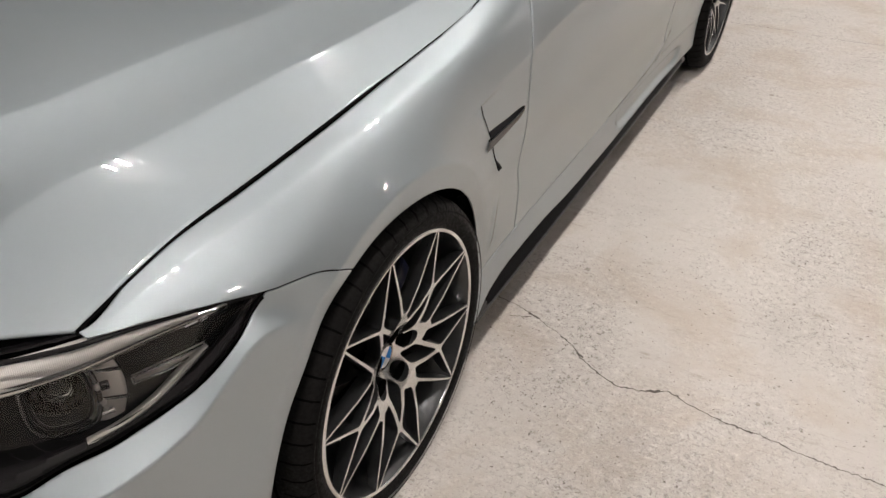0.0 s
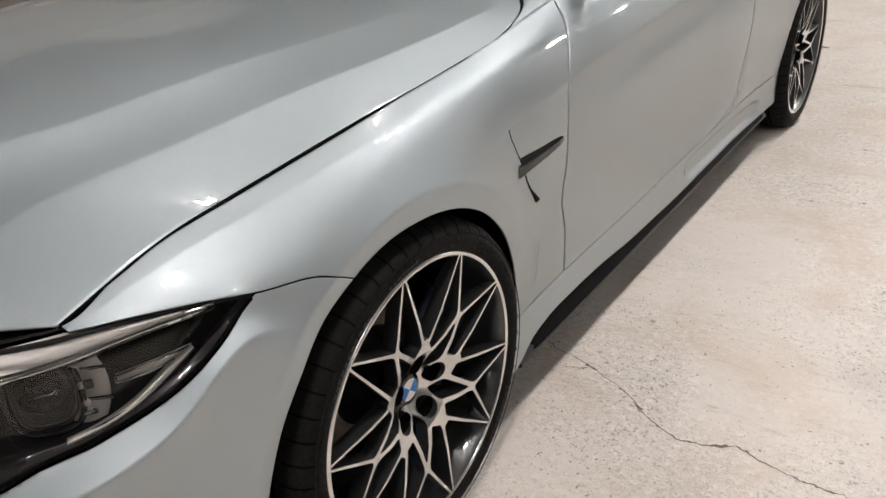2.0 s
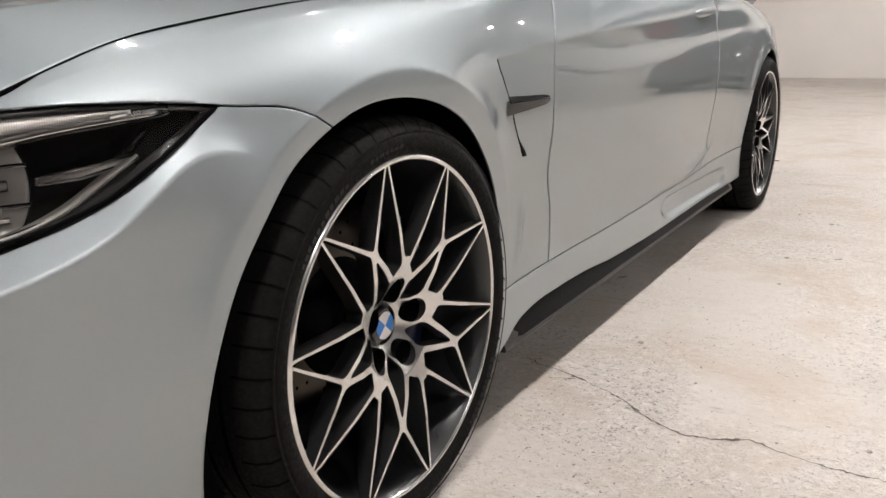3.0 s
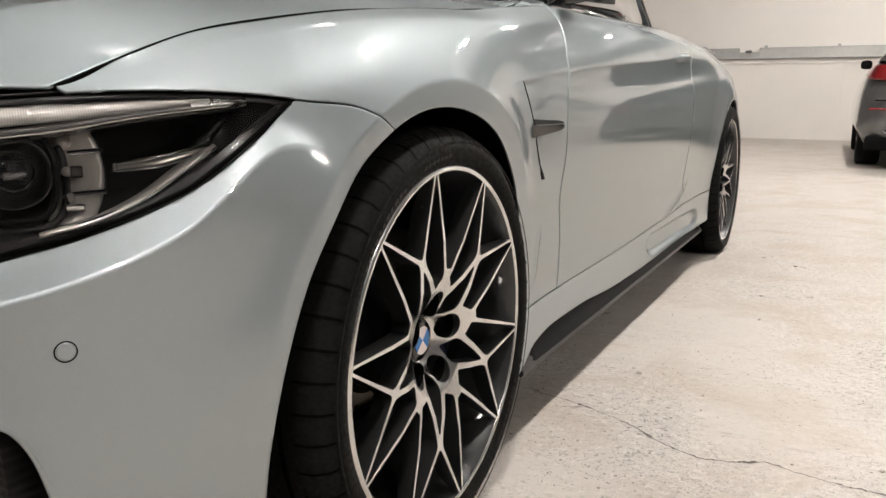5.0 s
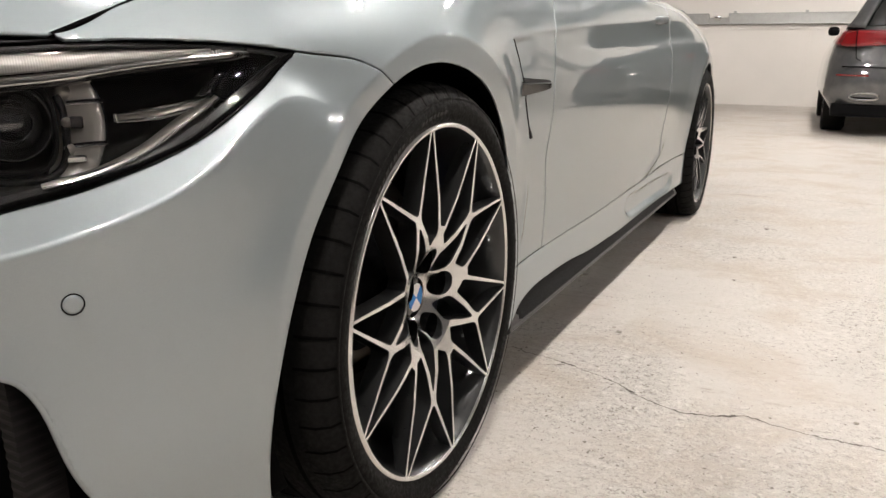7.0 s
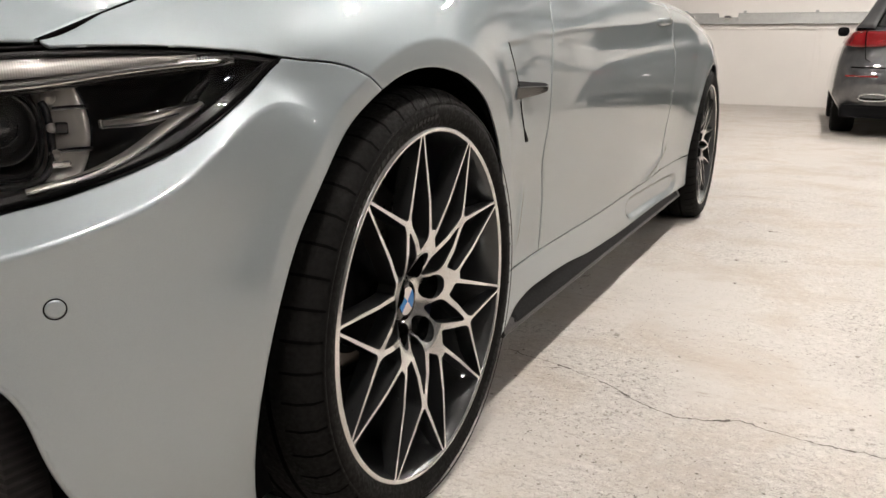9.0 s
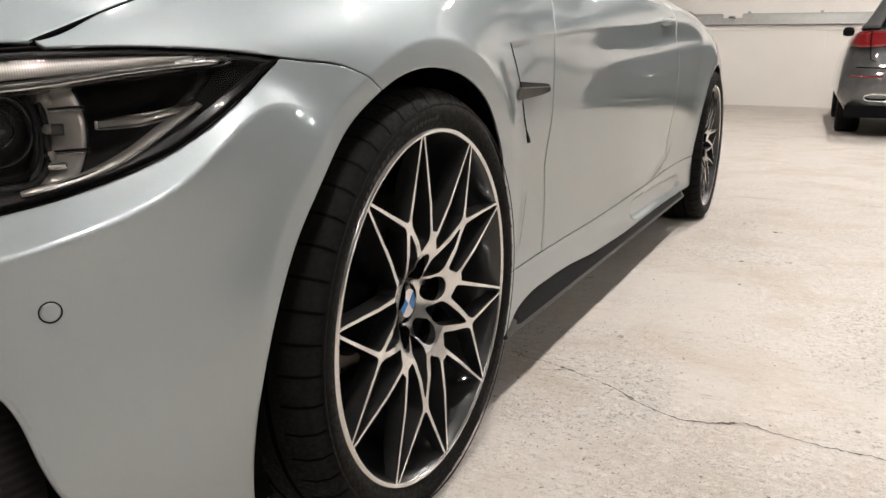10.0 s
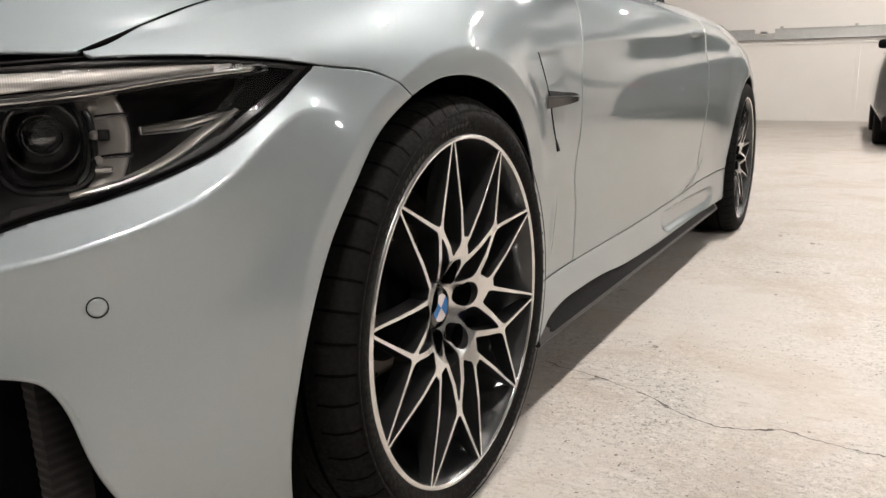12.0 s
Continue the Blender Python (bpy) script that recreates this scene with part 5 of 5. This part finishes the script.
        add_box(bm, (-.115, -.004, -.03), (.115, .05, .03), .01, Matrix.Translation((sx * .57, .012, .405)))
        part("exhaust_mouth", bm, LINER, e)
        # door mirror
        bm = bmesh.new()
        add_box(bm, (-.065, -.04, -.055), (.065, .06, .055), .045, Matrix.Translation((sx * .85, 2.3, 1.13)))
        part("door_mirror", bm, BLACK, e, "dark door mirror", True)
        for y in (.95, 3.75):
            V, F = lathe([(-.12, .20), (-.12, .33), (-.10, .362), (.10, .362), (.118, .33), (.118, .25), (.10, .24), (.09, .0)], 40)
            V = np.array(V)
            V[:, 0] *= sx
            t = mesh_ob("wheel", V + np.array([sx * .795, y, .362]), F if sx > 0 else [tuple(reversed(f)) for f in F], RUBBER, e, "dark wheel with black tyre")
            V, F = lathe([(.095, 0), (.110, .05), (.112, .22), (.10, .245)], 30)
            V = np.array(V)
            V[:, 0] *= sx
            mesh_ob("rim", V + np.array([sx * .795, y, .362]), F if sx > 0 else [tuple(reversed(f)) for f in F], RIMDARK, t)
    bm = bmesh.new()
    add_box(bm, (-.86, .02, .20), (.86, .25, .33), .03)
    part("lower_bumper", bm, BLACK, e, "black plastic lower bumper")
    tube_along([(-.80, .03, .70), (-.4, .0, .69), (.4, .0, .69), (.80, .03, .70)], .006, LINER, "hatch_seam", e)
    tube_along([(-.70, .035, 1.05), (-.70, .02, .95), (-.68, .03, .78), (-.60, .04, .735), (0, .04, .73), (.60, .04, .735), (.68, .03, .78), (.70, .02, .95), (.70, .035, 1.05)], .005, LINER, "hatch_seam", e)
    e.matrix_basis = m
    return e


parked_suv(pose(2.355, 8.05, 0, 0, 0, 1.4))


# ---------------------------------------------------------------- far wall's tray and joints
def cable_tray():
    e = tagged(new("cable_tray"), "galvanised cable tray fixed along the wall", "cable tray")
    z0, z1 = 1.42, 1.60
    for a, b in ((X0 + .1, -.62), (-.28, X1 - .1)):
        bm = bmesh.new()
        add_box(bm, (a, Y1 - .09, z0), (b, Y1 - .001, z1), .006)
        part("tray", bm, RAILSTEEL, e)
        bm = bmesh.new()
        add_box(bm, (a, Y1 - .11, z1 - .012), (b, Y1 - .088, z1 + .012), .003)
        part("tray_lip", bm, RAILSTEEL, e)
    bm = bmesh.new()
    add_box(bm, (-.62, Y1 - .08, z0), (-.28, Y1 - .001, z1 - .06), .006)
    part("tray_joint", bm, RAILSTEEL, e)
    bm = bmesh.new()
    add_box(bm, (-.52, Y1 - .14, z1 - .10), (-.40, Y1 - .08, z1 - .03), .02)
    part("cable_clamp", bm, CHROME, e, "bright cable clamp", True)
    for x in (-.2, .98):
        bm = bmesh.new()
        add_box(bm, (x, Y1 - .10, z1), (x + .05, Y1 - .02, z1 + .05), .005)
        part("bracket", bm, RAILSTEEL, e)
    bm = bmesh.new()
    add_box(bm, (X0 + .1, Y1 - .03, 1.33), (X1 - .1, Y1 - .001, 1.36), .004)
    tagged(part("trim", bm, WALLPAINT), "painted ledge below the tray", "trim", kind="structure")


cable_tray()


def wall_extras():
    bm = bmesh.new()
    add_box(bm, (1.02, Y1 - .02, 0), (1.10, Y1 - .001, 1.33), .004)
    tagged(part("wall_joint", bm, WALLPAINT), "painted vertical joint cover on the wall", "trim", kind="structure")
    # dark glazed shutter behind the camera
    bm = bmesh.new()
    add_box(bm, (-4.5, Y0 + .002, .0), (5.5, Y0 + .06, 3.3))
    tagged(part("door_1", bm, GLOSSBLACK), "dark glazed garage door", "door", kind="structure")
    for x in np.arange(-4.5, 5.6, 1.25):
        bm = bmesh.new()
        add_box(bm, (x - .04, Y0 + .04, 0), (x + .04, Y0 + .12, 3.3), .01)
        part("mullion", bm, RAILSTEEL, bpy.data.objects["door_1"])

    # unseen dark doors added in the side wall, for dark shapes in reflections
    for i, (y, w) in enumerate(((-2.9, 1.1), (1.6, 1.1))):
        bm = bmesh.new()
        add_box(bm, (X1 - .05, y, .0), (X1 - .002, y + w, 2.1), .006)
        d = tagged(part("door_%d" % (i + 2), bm, SUVPAINT), "dark grey steel door in the side wall", "door", kind="structure")
        bm = bmesh.new()
        add_box(bm, (X1 - .11, y + .10, 1.0), (X1 - .05, y + .22, 1.03), .008)
        part("door_handle", bm, CHROME, d)


wall_extras()


# ---------------------------------------------------------------- floor: cracks and crumbs
def crack(pts, w, z=.0012):
    """A ragged split: it wanders at two scales, opens and nearly closes, and its edges are chipped."""
    rng = random.Random(len(pts) * 7 + int(w * 1e5))
    L, R = [], []
    wander, open_ = 0.0, .6
    for (x0, y0), (x1, y1) in zip(pts, pts[1:]):
        k = max(3, int(math.hypot(x1 - x0, y1 - y0) / .006))
        for i in range(k):
            t = i / k
            x, y = x0 + (x1 - x0) * t, y0 + (y1 - y0) * t
            dx, dy = y1 - y0, x0 - x1
            d = math.hypot(dx, dy)
            wander = .82 * wander + rng.uniform(-.0028, .0028)
            open_ = min(1.5, max(.12, .85 * open_ + .15 * rng.choice((.1, .3, .6, 1.5))))
            j = wander + rng.uniform(-.0012, .0012)
            a = w * open_ * rng.uniform(.6, 1.2) + (rng.random() < .07) * rng.uniform(.001, .004)
            b = w * open_ * rng.uniform(.6, 1.2) + (rng.random() < .07) * rng.uniform(.001, .004)
            L.append((x + dx / d * (j + a), y + dy / d * (j + a), z))
            R.append((x + dx / d * (j - b), y + dy / d * (j - b), z))
    V = [p for q in zip(L, R) for p in q]
    F = [(2 * i, 2 * i + 1, 2 * i + 3, 2 * i + 2) for i in range(len(L) - 1)]
    return tagged(mesh_ob("floor_crack", V, F, CRACK, None, "", False), "thin dark crack in the concrete floor", "crack", kind="structure")


crack([(.78, .70), (.87, .665), (.955, .645), (1.035, .608), (1.12, .549), (1.225, .492), (1.29, .508), (1.345, .535), (1.425, .512), (1.51, .504), (1.64, .492), (1.76, .479), (1.90, .485), (2.2, .46), (2.7, .50), (3.4, .44)], .0023)
crack([(1.298, .512), (1.318, .522), (1.338, .531)], .0075, .0017)
crack([(.925, .652), (.955, .645), (.965, .640)], .0050, .0017)
crack([(.885, .615), (.91, .626), (.945, .643)], .0020, .0020)
crack([(1.10, .563), (1.125, .546)], .0045, .0017)
crack([(.90, 3.50), (1.2, 3.53), (1.46, 3.51), (1.67, 3.535), (2.2, 3.50), (3.2, 3.56)], .0024)
crack([(1.60, 4.6), (2.1, 4.52), (2.9, 4.60)], .002)


def floor_pits():
    """Shallow dark pits where the slab's skin has worn off, in drawn-out patches."""
    rng = random.Random(12)
    V, F = [], []
    patches = [(1.08, .33, .10, .06, 150), (1.02, .85, .08, .10, 110), (1.55, .98, .16, .05, 110), (1.45, 1.25, .12, .05, 80), (1.62, 1.52, .12, .03, 50), (1.30, .20, .14, .05, 110),
               (1.18, 1.05, .07, .08, 80), (.98, .45, .07, .12, 170), (.96, 1.15, .05, .30, 150), (1.75, .62, .20, .06, 90), (1.20, 3.2, .20, .08, 60), (1.95, 2.6, .25, .06, 60), (1.5, .7, .5, .5, 150), (1.5, 2.2, .6, .8, 130)]
    for cx, cy, sx, sy, many in patches:
        for _ in range(many):
            x, y = rng.gauss(cx, sx), rng.gauss(cy, sy)
            if x < .80 or (x < .96 and (abs(y) < .36 or abs(y - 2.81) < .36)):
                continue
            r = .0007 + .0019 * rng.random() ** 3
            n, k = 7, len(V)
            turn, long_ = rng.uniform(0, 3.14), rng.uniform(1.0, 2.6)
            for i in range(n):
                q = r * rng.uniform(.45, 1.3)
                u, v = q * math.cos(i * 6.283 / n) * long_, q * math.sin(i * 6.283 / n)
                V.append((x + u * math.cos(turn) - v * math.sin(turn), y + u * math.sin(turn) + v * math.cos(turn), .0011))
            F.append(tuple(range(k, k + n)))
    tagged(mesh_ob("floor_pits", V, F, PIT, None, "", False), "small dark pits worn into the concrete floor", "pits", kind="stuff")


PIT = simple("pit_brown", (0.20, 0.175, 0.15), 0.95, 0, 0.5, 40)
floor_pits()


def crumb(x, y, r, mat, label, seed):
    rng = random.Random(seed)
    bm = bmesh.new()
    bmesh.ops.create_icosphere(bm, subdivisions=2, radius=r)
    for v in bm.verts:
        v.co *= rng.uniform(.45, 1.25)
        v.co.z *= .3
    lo = min(v.co.z for v in bm.verts)
    bmesh.ops.translate(bm, vec=(x, y, .0005 - lo), verts=bm.verts)
    tagged(part("floor_crumb", bm, mat), label, "debris", "crumbs on the floor")


GRIT = simple("grit", (.36, .33, .29), .9, 0, .4, 90)
for i, (x, y, r) in enumerate([(1.261, 2.575, .010), (1.285, 2.58, .007), (1.30, 2.57, .005), (1.189, 1.959, .008), (1.272, 1.99, .006), (1.351, 2.02, .007), (1.34, 2.015, .005), (1.218, 1.624, .007), (1.721, 1.723, .008), (1.631, 1.365, .006),
                               (1.569, 1.057, .006), (.983, 2.052, .005), (1.12, 2.72, .009), (1.15, 2.76, .006), (1.00, .93, .009), (.98, .96, .006), (1.02, .90, .005), (1.55, .60, .006)]):
    crumb(x, y, r, GRIT, "small grey crumb of concrete on the floor", i)


def dry_leaf(x, y, rz):
    V, F = [], []
    n = 9
    for i in range(n):
        t = i / (n - 1)
        w = .016 * math.sin(math.pi * t) ** .8 * (1 + .25 * math.sin(9 * t)) + .0008
        for k in (-1, 0, 1):
            V.append((.075 * (t - .5), k * w, .002 + .006 * math.sin(3 * t) ** 2 + .005 * abs(k)))
    mesh = mesh_ob("dry_leaf", V, grid_faces(n, 3), simple("dry_leaf_brown", (.22, .15, .075), .8, 0, .3, 80))
    shell(mesh, .0006)
    mesh.matrix_basis = pose(x, y, 0, 0, 0, rz)
    return tagged(mesh, "curled dry brown leaf lying on the floor", "leaf")


dry_leaf(.74, 4.26, 35)


def twig(x, y, rz):
    ob = tube_along([(-.03, 0, .004), (-.012, .004, .006), (.004, -.002, .004), (.026, .005, .003)], .0022, GRIT, "dry_twig", None)
    ob.matrix_basis = pose(x, y, 0, 0, 0, rz)
    return tagged(ob, "short dry twig on the floor beside the car", "debris")


twig(.765, 1.46, 70)


def floor_grit():
    """Loose sand and chips, thicker along the car's side."""
    rng = random.Random(41)
    V, F = [], []
    for _ in range(1500):
        x = .72 + rng.expovariate(1.6)
        y = rng.uniform(-.9, 4.5)
        if x > 3.4 or (abs(y) < .36 and x < .95) or (abs(y - 2.81) < .36 and x < .95):
            continue
        r = .0012 + .0026 * rng.random() ** 4
        n, k = 5, len(V)
        a0 = rng.uniform(0, 6.28)
        for i in range(n):
            q = r * rng.uniform(.55, 1.3)
            V.append((x + q * math.cos(a0 + i * 1.257), y + q * math.sin(a0 + i * 1.257), .0004))
        V.append((x + r * rng.uniform(-.3, .3), y + r * rng.uniform(-.3, .3), r * rng.uniform(.5, .9)))
        F += [(k + i, k + (i + 1) % n, k + n) for i in range(n)]
    ob = mesh_ob("floor_grit", V, F, simple("loose_grit", (.23, .205, .175), .9, 0, .6, 15), None, "", False)
    tagged(ob, "loose sand and small chips scattered on the floor", "grit", kind="stuff")


floor_grit()
